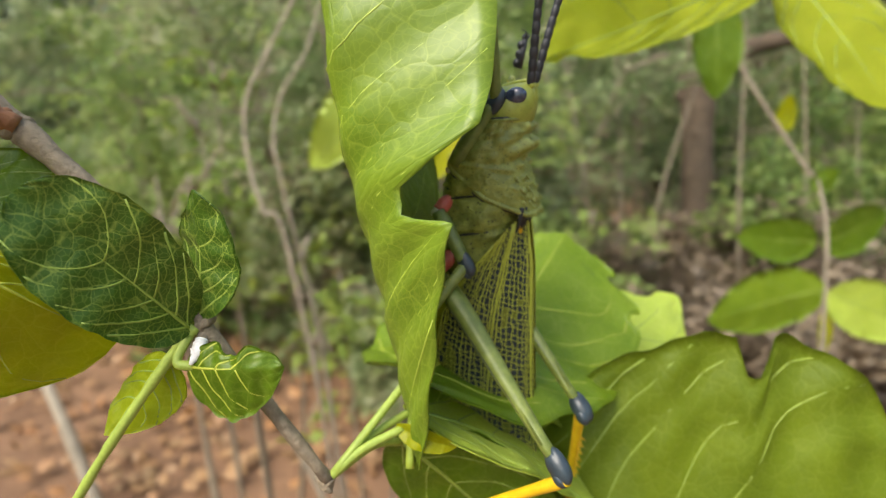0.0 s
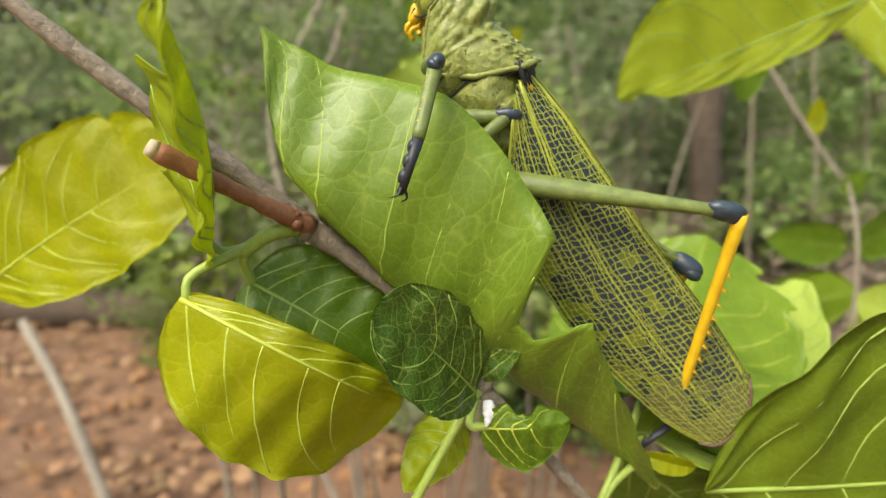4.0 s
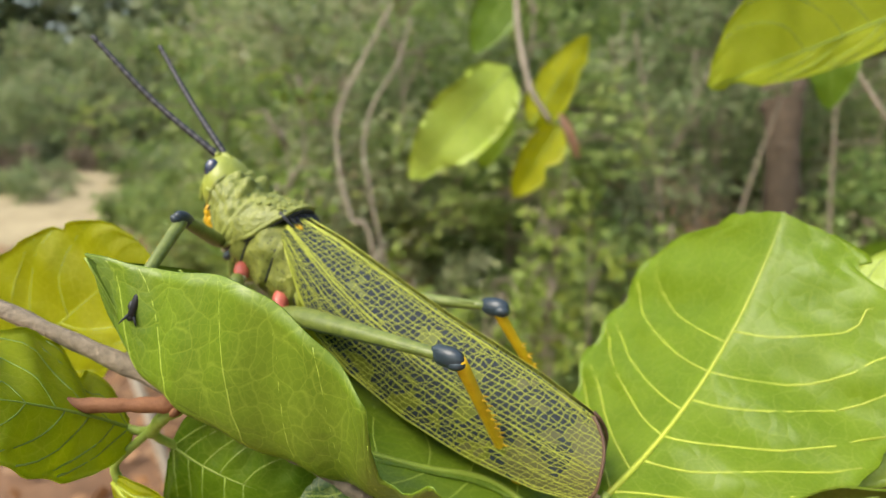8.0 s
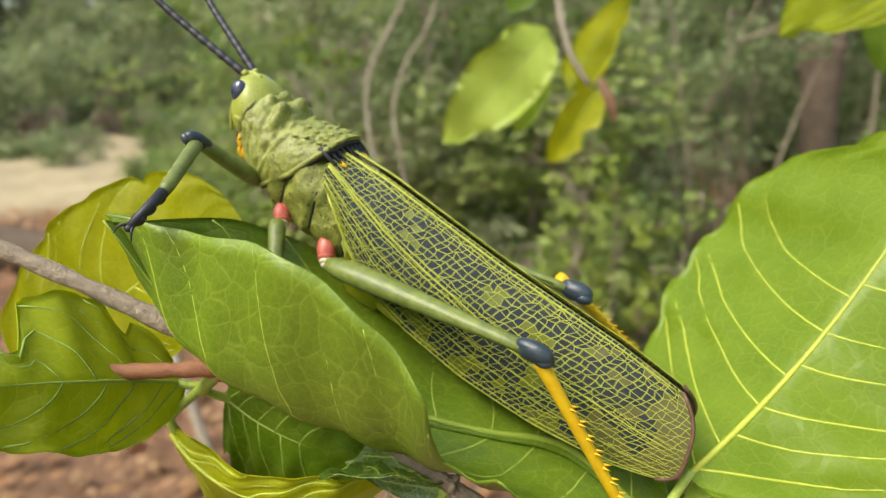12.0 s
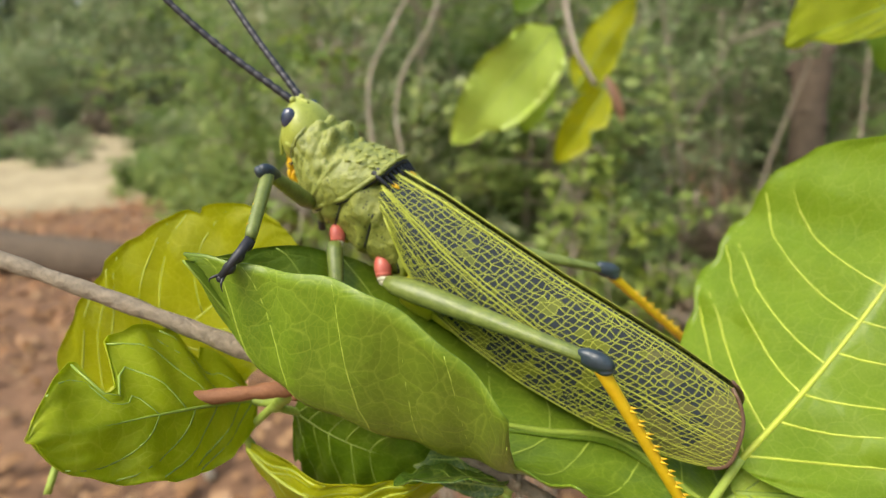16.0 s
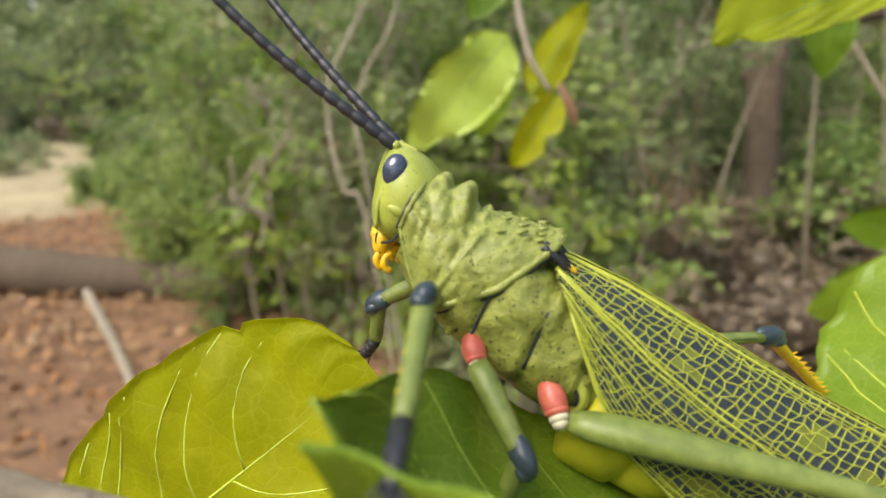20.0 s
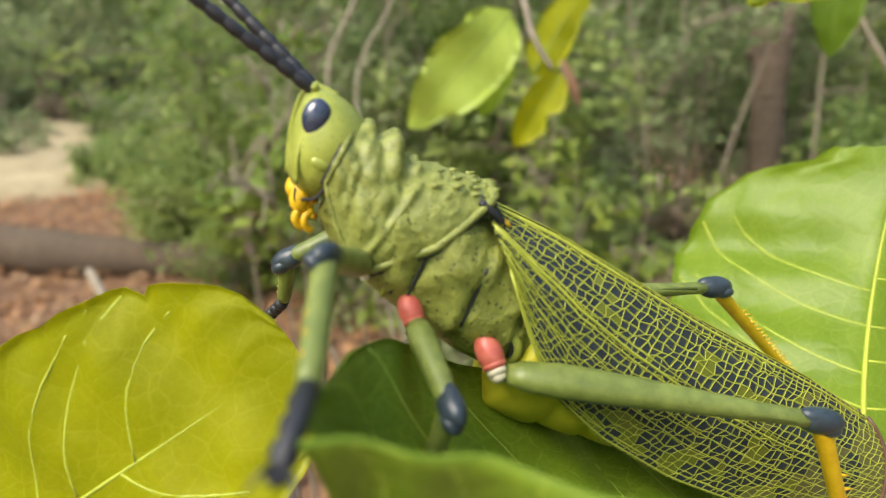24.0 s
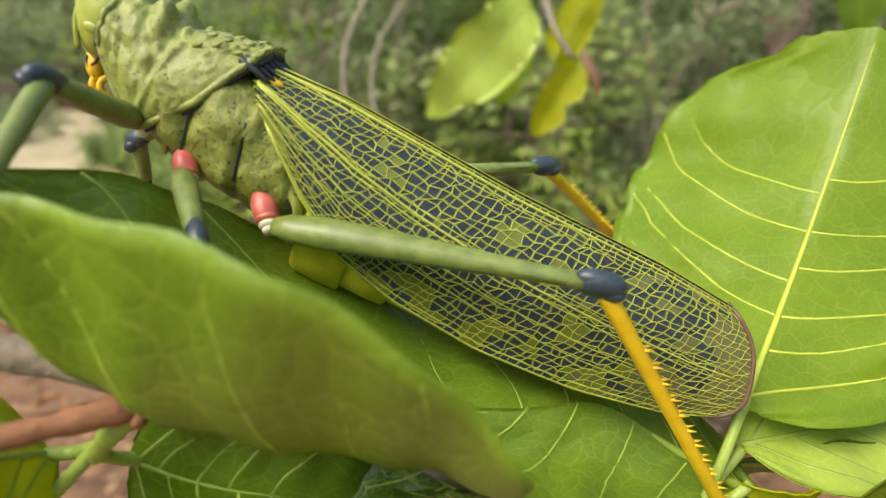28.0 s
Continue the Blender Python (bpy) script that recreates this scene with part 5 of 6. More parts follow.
# hip, then rows of (seconds, knee, ankle, toe) for each leg
LEGS = {
    "hind_left": ("hind", (-7.0, 7.2, -11.0), [
        (0, (-26.3, 18.8, 7.6), (-45.3, 10.5, -16.2), (-44.3, 14.8, -18.6)),
        (0.5, (-16.6, 28.0, 7.1), (-34.7, 18.8, -16.9), (-37.3, 18.1, -21.2)),
        (1, (-21.4, 15.3, 13.0), (-40.6, 7.0, -10.6), (-40.0, 10.4, -14.2)),
        (1.5, (-15.9, 15.1, 15.6), (-26.6, 12.5, -13.9), (-26.9, 16.0, -17.5)),
        (2, (-20.3, 8.4, 14.9), (-31.6, 6.9, -14.4), (-32.4, 10.8, -17.3)),
        (2.5, (-24.6, 8.2, 12.3), (-34.5, 6.3, -17.6), (-35.3, 8.1, -22.2)),
        (3, (-26.8, 10.1, 10.2), (-40.6, 6.4, -17.9), (-41.3, 8.5, -22.4)),
        (3.5, (-25.5, 4.4, 11.4), (-43.4, 3.5, -14.5), (-44.6, 7.3, -17.5)),
        (4, (-27.3, 4.9, 9.9), (-49.3, 3.0, -12.6), (-49.2, 5.2, -17.1)),
        (4.5, (-29.1, -0.3, 6.5), (-51.4, 2.1, -15.6), (-51.0, 5.7, -19.0)),
        (6.5, (-32.7, -0.9, 0.2), (-59.9, 7.6, -13.3), (-59.5, 11.1, -9.8)),
        (7, (-32.4, -1.9, 0.0), (-56.8, -5.8, -19.6), (-57.6, -1.2, -17.8)),
        (7.5, (-31.6, 3.0, 4.1), (-52.8, -3.8, -18.3), (-53.9, 0.7, -16.5)),
        (8, (-32.1, 14.6, 1.8), (-47.9, -3.6, -18.6), (-51.6, -0.9, -20.5)),
        (8.5, (-33.0, 9.4, -1.9), (-58.9, 6.6, -18.6), (-62.9, 8.0, -21.2)),
        (28, (-33.0, 9.4, -1.9), (-58.9, 6.6, -18.6), (-62.9, 8.0, -21.2)),
    ]),
    "hind_right": ("hind", (-7.0, -7.2, -11.0), [
        (0, (-26.0, 3.8, 6.8), (-52.9, -8.5, 1.8), (-57.3, -9.6, 1.5)),
        (1.5, (-22.7, -6.6, 12.5), (-44.7, -23.5, 1.3), (-48.9, -23.8, -0.7)),
        (2, (-27.5, -3.0, 8.0), (-44.3, -23.0, -6.6), (-48.2, -24.4, -8.5)),
        (2.5, (-30.9, -2.1, 3.2), (-49.9, -18.8, -13.0), (-53.2, -20.1, -15.9)),
        (3, (-31.8, -0.5, 0.8), (-48.5, -16.1, -18.7), (-50.1, -12.5, -16.4)),
        (8.5, (-30.8, -2.3, 3.4), (-52.8, -14.0, -13.2), (-55.8, -10.5, -13.1)),
        (10, (-30.4, 0.5, 2.9), (-47.5, -20.2, -10.6), (-51.1, -19.4, -13.3)),
        (15, (-32.1, -19.8, -7.8), (-57.1, -31.3, -19.8), (-60.5, -30.7, -22.8)),
        (20, (-30.0, -19.5, -0.1), (-53.7, -36.7, -6.6), (-56.9, -37.6, -9.8)),
        (24, (-31.7, -9.5, 2.5), (-60.0, -16.9, -4.1), (-63.6, -16.9, -7.0)),
        (27, (-28.5, -21.8, 0.1), (-45.4, -46.1, -4.2), (-48.9, -46.3, -7.3)),
        (28, (-29.8, -19.9, -0.1), (-51.5, -38.7, -8.7), (-55.0, -38.8, -11.7)),
        (28, (-29.8, -19.9, -0.1), (-51.5, -38.7, -8.7), (-55.0, -38.8, -11.7)),
    ]),
    "fore_left": ("fore", (7.4, 5.2, -8.7), [
        (0, (14.8, 3.7, -3.1), (24.4, 5.0, -2.8), (28.1, 8.5, -2.1)),
        (0.5, (11.8, 6.2, -0.5), (19.1, 12.4, -2.4), (23.1, 14.0, -5.1)),
        (1, (9.1, 4.0, 0.4), (15.0, 11.0, -3.0), (18.3, 13.2, -6.4)),
        (1.5, (8.3, 2.8, 0.3), (13.2, 10.6, -2.8), (16.2, 13.0, -6.2)),
        (2, (10.5, 5.6, 0.1), (13.5, 14.8, 0.9), (17.2, 18.3, 0.1)),
        (2.5, (14.0, 11.7, -7.4), (9.6, 20.1, -5.2), (5.9, 22.8, -2.9)),
        (3, (8.2, 13.6, -4.6), (0.4, 19.4, -3.5), (-3.4, 22.9, -3.3)),
        (3.5, (6.3, 12.9, -3.4), (-0.9, 19.2, -5.0), (-3.8, 21.5, -8.6)),
        (4, (5.9, 13.7, -5.0), (0.5, 20.9, -8.8), (-2.4, 22.8, -12.5)),
        (4.5, (3.9, 11.8, -3.0), (-3.4, 17.6, -6.1), (-6.3, 20.2, -9.4)),
        (6.5, (8.9, 8.3, 0.0), (5.5, 17.3, 1.4), (3.6, 21.7, -0.5)),
        (7, (7.8, 10.8, -1.2), (3.4, 19.2, -3.2), (1.3, 22.0, -7.0)),
        (7.5, (8.1, 11.9, -2.1), (3.7, 19.4, -6.6), (1.7, 21.7, -10.7)),
        (8, (8.1, 13.5, -4.4), (4.1, 21.2, -8.8), (2.2, 23.4, -13.0)),
        (8.5, (8.4, 13.6, -4.8), (3.5, 21.5, -7.9), (0.8, 23.8, -11.6)),
        (9, (7.4, 13.6, -4.6), (2.4, 21.2, -8.3), (0.0, 23.2, -12.4)),
        (10, (9.4, 13.1, -4.1), (5.1, 21.4, -6.9), (5.0, 25.0, -10.6)),
        (12.5, (11.6, 12.0, -3.9), (6.8, 20.5, -4.9), (5.4, 25.2, -6.5)),
        (15, (9.9, 12.1, -2.9), (5.2, 20.2, -5.9), (5.1, 24.0, -9.3)),
        (17, (10.7, 12.0, -3.1), (6.0, 20.4, -4.8), (6.0, 24.2, -8.2)),
        (18.5, (10.7, 12.6, -4.0), (8.0, 21.9, -5.5), (7.1, 26.7, -6.9)),
        (20, (7.7, 14.0, -5.4), (5.3, 22.6, -9.3), (4.6, 27.7, -9.5)),
        (21, (8.2, 14.1, -6.0), (5.6, 23.0, -9.2), (5.1, 28.1, -9.1)),
        (24, (10.8, 13.6, -6.5), (9.5, 22.8, -9.5), (9.8, 27.9, -10.2)),
        (24.5, (9.0, 13.9, -5.6), (6.0, 22.6, -8.8), (5.9, 27.8, -9.1)),
        (25, (9.6, 13.7, -5.5), (6.1, 22.1, -9.2), (5.8, 27.2, -8.8)),
        (28, (9.6, 13.7, -5.5), (6.1, 22.1, -9.2), (5.8, 27.2, -8.8)),
    ]),
    "middle_left": ("middle", (1.6, 7.0, -10.6), [
        (0, (-5.1, 8.0, -6.8), (-10.2, 12.1, -10.5), (-11.8, 14.9, -11.9)),
        (0.5, (-5.5, 9.4, -8.5), (-10.9, 14.1, -10.9), (-13.2, 16.3, -12.3)),
        (1, (-5.5, 10.2, -9.9), (-11.4, 14.8, -10.5), (-14.1, 17.0, -10.8)),
        (1.5, (-5.8, 9.5, -10.2), (-12.5, 12.8, -10.0), (-15.6, 14.5, -9.9)),
        (2, (-1.5, 12.9, -6.5), (-3.1, 18.7, -11.0), (-4.3, 21.8, -9.9)),
        (2.5, (-2.0, 12.8, -6.8), (-4.0, 19.7, -8.8), (-4.8, 22.2, -6.5)),
        (3, (1.6, 13.2, -5.9), (1.1, 20.7, -6.4), (-0.2, 23.6, -4.9)),
        (4, (-2.9, 5.4, -4.4), (-3.2, 10.3, -10.1), (-3.4, 13.3, -11.9)),
        (4.5, (-2.9, 2.3, -6.3), (-5.5, 6.6, -11.9), (-6.5, 9.6, -13.2)),
        (6.5, (-3.8, 1.8, -8.5), (-10.7, -0.9, -7.5), (-14.1, -1.8, -7.0)),
        (7.6, (-3.4, 11.8, -14.2), (-5.0, 12.5, -21.5), (-6.0, 14.0, -24.5)),
        (18, (-3.4, 11.8, -14.2), (-5.0, 12.5, -21.5), (-6.0, 14.0, -24.5)),
        (20, (-4.4, 10.8, -13.8), (-5.6, 10.4, -21.2), (-6.6, 11.4, -24.4)),
        (21.5, (-3.8, 11.0, -14.6), (-4.9, 10.4, -22.0), (-5.9, 11.3, -25.2)),
        (24, (-1.2, 14.1, -12.0), (-3.0, 13.7, -19.3), (-3.8, 14.8, -22.5)),
        (25, (-3.2, 13.0, -11.9), (-4.8, 13.6, -19.2), (-5.8, 15.1, -22.2)),
        (28, (-3.2, 13.0, -11.9), (-4.8, 13.6, -19.2), (-5.8, 15.1, -22.2)),
    ]),
    "fore_right": ("fore", (7.4, -5.2, -8.7), [
        (0, (13.5, -6.5, -5.5), (19.0, -7.0, -3.0), (22.5, -7.5, -2.0)),
        (3, (13.5, -6.5, -5.5), (19.0, -7.0, -3.0), (22.5, -7.5, -2.0)),
        (6.5, (12.0, -5.5, -15.0), (10.5, -6.5, -19.5), (11.0, -8.8, -22.8)),
        (28, (12.0, -5.5, -15.0), (10.5, -6.5, -19.5), (11.0, -8.8, -22.8)),
    ]),
    "middle_right": ("middle", (1.6, -7.0, -10.6), [
        (0, (-2.0, -14.5, -9.0), (-4.0, -15.0, -17.0), (-5.0, -15.0, -20.5)),
        (28, (-2.0, -14.5, -9.0), (-4.0, -15.0, -17.0), (-5.0, -15.0, -20.5)),
    ]),
}
LEG_PARTS = {}
for leg_name, (kind_, hip, rows_) in LEGS.items():
    _, k0, a0, f0 = rows_[-1]
    LEG_PARTS[leg_name] = leg_parts(1 if "left" in leg_name else -1, (dist(hip, k0), dist(k0, a0), dist(a0, f0)), kind_)


# ---- the leaf that the insect sits on: a blade rolled up along its near side ----
def build_perch_leaf():
    ob = thing("perch_leaf", "bright green leaf rolled up along one side, with a bite", "leaf", "leaves of the shrub")
    base = mm(*PERCH[0][1])
    nu = 72

    lanes = [catmull([mm(*k[c]) for k in PERCH], nu * 8) for c in range(1, 6)]

    def at(i, v, lift=0.0):
        """v from 0 at the far margin through the midrib to 1 at the near margin."""
        ii = int(round(i * 8))
        row = [lanes[c][ii] for c in (3, 4, 0, 1, 2)]
        u = i / nu
        cut = 1.0
        if BITE[0] < u < BITE[1]:
            q = (u - BITE[0]) / (BITE[1] - BITE[0])
            cut = 1 - BITE[2] * math.sin(q * math.pi) ** 1.1 * (1 + 0.06 * math.sin(q * 23))
        w = v if v < 0.5 else 0.5 + (v - 0.5) * cut
        pts = catmull(row, 16)
        s = w * 16
        k = min(int(s), 15)
        p = pts[k].lerp(pts[k + 1], s - k)
        d = (pts[k + 1] - pts[k])
        along = lanes[0][min(ii + 8, nu * 8)] - lanes[0][max(ii - 8, 0)]
        n = along.cross(d)
        n = n.normalized() if n.length > 1e-14 else Vector((0, 0, 1))
        dome = 0.0003 * math.sin(u * 62.8 - 0.6 - abs(w - 0.5) * 16) * min(1, abs(w - 0.5) * 4)
        return p + n * (lift + dome)

    def sheet(name, v0, v1, columns, label):
        verts, uvs, faces = [], [], []
        for lift in (0.00012, -0.00012):
            for i in range(nu + 1):
                for j in range(columns + 1):
                    v = v0 + (v1 - v0) * j / columns
                    verts.append(at(i, v, lift) - base)
                    uvs.append((i / nu * 0.8 + 0.1, (v - 0.5) * 0.5))
        m1 = (nu + 1) * (columns + 1)
        idx = lambda i, j: i * (columns + 1) + j  # noqa: E731
        for i in range(nu):
            for j in range(columns):
                q = (idx(i, j), idx(i + 1, j), idx(i + 1, j + 1), idx(i, j + 1))
                faces += [q, tuple(m1 + k for k in reversed(q))]
            for j in (0, columns):
                faces.append((idx(i, j), idx(i + 1, j), m1 + idx(i + 1, j), m1 + idx(i, j)))
        return part(name, mesh_of(name, verts, faces, LEAF_PERCH, None, uvs), ob, label)

    sheet("blade", 0.0, 0.54, 18, "")
    flap = sheet("folded_half", 0.5, 1.0, 18, "raised half of the blade with a bite")
    b = Build()
    b.tube([at(i, 0.5) - base for i in range(nu + 1)], [(0.6 - 0.48 * i / nu) * MM for i in range(nu + 1)], 8)
    part("midrib", b.mesh("midrib", VEIN_PERCH), ob, "pale raised midrib")
    rng = random.Random(21)
    for k in range(9):
        for sign in (-1, 1):
            # side veins leave the midrib steeply and bend towards the tip, with short branches between
            b = Build()
            u0, sway, reach = 0.04 + 0.095 * k + rng.uniform(-0.012, 0.012), rng.uniform(0.5, 1.5), rng.uniform(0.13, 0.19)

            def on_vein(f):
                return min(nu, max(0, (u0 + reach * (0.35 * f + 0.65 * f ** 2.2) + 0.006 * math.sin(f * 7 * sway + k)) * nu))

            b.tube([at(on_vein(q / 16), 0.5 + sign * 0.49 * q / 16) - base for q in range(17)], [(0.2 - 0.06 * q / 16) * MM for q in range(17)], 6)
            part("vein", b.mesh("vein", VEIN_PERCH), flap if sign > 0 else ob)
    ob["base"] = tuple(base)
    return ob, flap


VEIN_PERCH = surface("perch leaf vein", (0.26, 0.36, 0.03), (0.36, 0.46, 0.06), 2500, 0.5)
LEAF_PERCH = leaf_material("perch leaf", (0.115, 0.20, 0.010), (0.20, 0.30, 0.018), (0.33, 0.43, 0.05), through=0.16, gloss=0.4, gain=0.7)
# along the leaf: midrib, fold, near margin, far margin, halfway to it
PERCH = [
    (0, (-64.0, 3.0, -17.0), (-64.0, 3.4, -17.2), (-64.0, 3.8, -17.0), (-64.0, 2.4, -16.8), (-64.0, 2.7, -16.9)),
    (1, (-54.0, 2.0, -16.8), (-53.5, 7.0, -17.8), (-52.0, 13.0, -13.8), (-55.0, -8.0, -14.6), (-54.5, -3.0, -16.2)),
    (2, (-43.4, 1.6, -16.6), (-43.0, 9.5, -18.6), (-41.0, 21.0, -11.0), (-44.0, -12.0, -14.6), (-43.7, -5.0, -16.0)),
    (3, (-34.0, 7.0, -17.8), (-33.0, 14.0, -19.4), (-33.5, 25.6, -8.0), (-35.0, -11.0, -15.6), (-34.5, -2.0, -17.0)),
    (4, (-23.0, 12.6, -18.8), (-22.5, 18.0, -19.8), (-22.5, 24.8, -3.4), (-22.0, -8.0, -16.6), (-22.5, 3.0, -18.0)),
    (5, (-11.0, 18.6, -19.0), (-9.5, 22.8, -19.0), (-10.0, 25.2, -1.8), (-5.0, 1.5, -14.4), (-8.5, 10.0, -17.6)),
    (6, (0.0, 21.8, -17.2), (0.5, 23.2, -17.4), (1.8, 23.2, -6.8), (4.5, 11.0, -11.0), (2.4, 16.8, -15.4)),
    (7, (10.0, 24.4, -9.6), (10.1, 24.5, -9.9), (10.4, 24.6, -9.3), (9.8, 24.0, -9.9), (9.9, 24.2, -9.8)),
]
BITE = (0.35, 0.50, 0.27)
perch_leaf, perch_flap = build_perch_leaf()
# seconds and degrees by which the raised half opens outwards about the midrib
FLAP = [(0, -20), (0.6, -8), (1, 0), (4.5, 0), (6.5, -10), (7.5, -9), (8.5, -8), (9, -9), (10, -10), (12, -12), (15, -12), (18, -8), (19, 6), (20, 25), (21.5, 25), (23.5, 20), (24, 17), (25, 12), (27, 13), (28, 11)]
# seconds and degrees by which the perch leaf presses two small leaves aside
PRESS = [(0, 0), (4.5, 0), (7.5, 60), (28, 60)]

# ---- leaves and twigs of the shrub, which sway as one with it ----
GROUP = "leaves of the shrub"
TWIGS = "twigs of the shrub"
PL = PLANT_THINGS.append
PL(branch("twig", "grey-brown woody twig with rough nodes", [(64.0, 36.0, -27.8), (38.0, 29.0, -25.4), (14.6, 22.4, -23.6), (-7.1, 17.6, -21.8), (-25.5, 15.0, -20.6), (-35.0, 12.2, -22.6), (-57.0, 7.0, -25.0)], [0.95, 1.0, 1.05, 1.35, 0.95, 0.85, 0.8], BARK_GREY, TWIGS, knobs=((-7.0, 17.8, -21.8, 1.6), (-35.0, 12.2, -22.6, 1.3), (-25.5, 15.0, -20.6, 1.1), (-57.0, 7.0, -25.0, 1.3))))
PL(branch("twig_stub", "short reddish-brown twig stub with a broken end", [(-7.0, 18.4, -21.8), (-0.5, 24.0, -24.2), (6.3, 29.5, -26.4)], [1.15, 0.85, 1.0], BARK_RED, TWIGS, knobs=((-5.4, 19.8, -22.4, 1.3),), cut=True))
PL(branch("forked_shoot", "green forked shoot below the stub", [(-6.0, 18.4, -22.8), (-4.6, 20.0, -25.2), (-3.6, 19.6, -29.0)], [0.9, 0.85, 0.7], STALK, TWIGS))
PL(leaf("leaf", "green leaf with pale veins below the twig", (-5.2, 16.8, -31.0), (-25.0, 13.2, -27.4), (-0.3, 0.1, -0.95), 27, 0.1, -0.1, LEAF_GREEN, VEIN_PALE, group=GROUP, seed=5, veins=5, both=(0.8, 1.35), bites=((1, 0.12, 0.25, 0.03), (1, 0.5, 0.12, 0.03)), shape=(0.4, 0.42, 1.42), stalk=((-4.2, 18.6, -29.6), (-3.8, 19.6, -28.0))))
PL(leaf("leaf", "bright leaf with a torn lobe and a chewed edge", (-0.4, 19.0, -31.0), (6.9, 43.6, -17.9), (0.82, -0.43, 0.36), 33, 0.3, -0.06, LEAF_LIME, VEIN_PALE, bites=((1, 0.70, 0.62, 0.06), (1, 0.22, 0.3, 0.05)), group=GROUP, seed=6, veins=5, both=(0.6, 1.0), stalk=((-2.0, 19.0, -30.0), (-3.8, 19.6, -27.6))))
PL(leaf("leaf", "large bowl-shaped yellow-green leaf", (-2.6, 22.0, -36.3), (-28.7, 9.2, -30.8), (-0.1, 0.1, -1), 33, 0.4, -0.26, LEAF_YELLOW, VEIN_YELLOW, group=GROUP, seed=15, veins=5, both=(0.24, 1.05), nu=44, nv=24, shape=(0.42, 0.42, 1.42), stalk=((-2.0, 21.8, -34.0), (-3.0, 20.4, -30.0), (-3.8, 19.6, -27.6))))
glossy_leaf = leaf("leaf", "dark green glossy leaf beside the bud", (-34.2, 13.0, -23.8), (-18.8, 28.4, -24.2), (-0.25, 0.2, -0.95), 16, 0.2, 0.06, LEAF_DEEP, VEIN_PALE, group=GROUP, seed=11, veins=5, shape=(0.5, 0.4, 1.4))
upright_leaf = leaf("leaf", "small upright green leaf beside the bud", (-33.8, 13.0, -22.6), (-24.4, 18.8, -13.2), (-0.7, 0.56, 0.44), 13.5, 0.2, 0.05, LEAF_DEEP, VEIN_PALE, group=GROUP, seed=12, veins=4, bites=((-1, 0.85, 0.3, 0.06),))
PL(leaf("leaf", "curled bright green leaf with a bitten edge", (-37.0, 13.2, -26.6), (-44.5, 15.6, -19.0), (-1, -0.2, -0.5), 16, 0.3, -0.12, LEAF_GREEN, VEIN_YELLOW, bites=((-1, 0.5, 0.5, 0.12),), group=GROUP, seed=13, veins=4, both=(0.5, 1.1), stalk=((-36.0, 13.4, -27.0), (-34.6, 13.0, -24.4))))
PL(leaf("leaf", "small folded green leaf on a thin stalk", (-35.0, 11.7, -27.6), (-35.6, 8.7, -38.6), (0.72, -0.19, -0.4), 11, 0.45, 0.05, LEAF_LIME, VEIN_PALE, group=GROUP, seed=14, veins=4, stalk=((-34.6, 12.2, -26.2), (-34.2, 12.8, -24.2))))
PL(branch("young_shoot", "young green shoot growing from the node", [(-34.2, 12.8, -23.2), (-35.0, 12.2, -28.0), (-37.6, 9.6, -40.0), (-42.0, 4.0, -57.0)], [0.75, 0.6, 0.55, 0.55], STALK, TWIGS))
PL(branch("bud", "pale fluffy bud at the node", [(-36.0, 13.4, -23.6), (-36.8, 14.0, -24.6), (-37.4, 14.4, -26.0)], [0.7, 0.8, 0.15], FLUFF, TWIGS))
PL(leaf("leaf", "large pale green leaf with a torn tip seen from below", (-55.5, 2.0, -9.0), (-59.0, -28.0, 33.0), (-0.75, 0.5, 0.35), 50, 0.34, 0.12, LEAF_BRIGHT, VEIN_YELLOW, bites=((-1, 0.965, 0.35, 0.02), (1, 0.93, 0.3, 0.03), (1, 0.82, 0.12, 0.03)), group=GROUP, seed=7, veins=6, both=(1.36, 1.1), nu=56, nv=28, shape=(0.48, 0.3, 1.36), stalk=((-56.0, 4.0, -14.0), (-57.0, 7.0, -24.0))))
PL(leaf("leaf", "pale green leaf behind the large one", (-75.0, -15.0, 2.0), (-85.7, -35.0, 43.9), (-0.9, 0.43, -0.04), 36, 0.1, 0.03, LEAF_PALE, VEIN_PALE, group=GROUP, seed=8, bites=((-1, 0.9, 0.3, 0.04),)))
PL(leaf("leaf", "narrow pale green leaf below the large one", (-58.0, 2.0, -13.0), (-92.0, -12.0, -2.0), (0.2, -0.9, 0.3), 22, 0.1, 0.06, LEAF_PALE, VEIN_PALE, group=GROUP, seed=9, veins=4, stalk=((-57.4, 4.0, -18.0), (-57.0, 7.0, -24.4))))
PL(leaf("leaf", "shaded dark green leaf below the narrow one", (-60.0, 0.0, -16.5), (-99.0, -13.0, -15.0), (0.2, -0.5, -0.8), 27, 0.1, 0.04, LEAF_GREEN, VEIN_PALE, group=GROUP, seed=29, veins=5, stalk=((-58.4, 3.0, -19.0), (-57.0, 7.0, -24.6))))
PL(leaf("leaf", "small curled yellow-green leaf with a brown tip", (-58.5, 5.0, -15.2), (-65.8, 4.9, -11.6), (-0.4, 0.2, 0.9), 4.5, 0.5, 0.1, LEAF_YELLOW, VEIN_PALE, group=GROUP, seed=10, veins=0, stalk=((-57.5, 6.0, -20.0), (-57.0, 7.0, -24.5))))
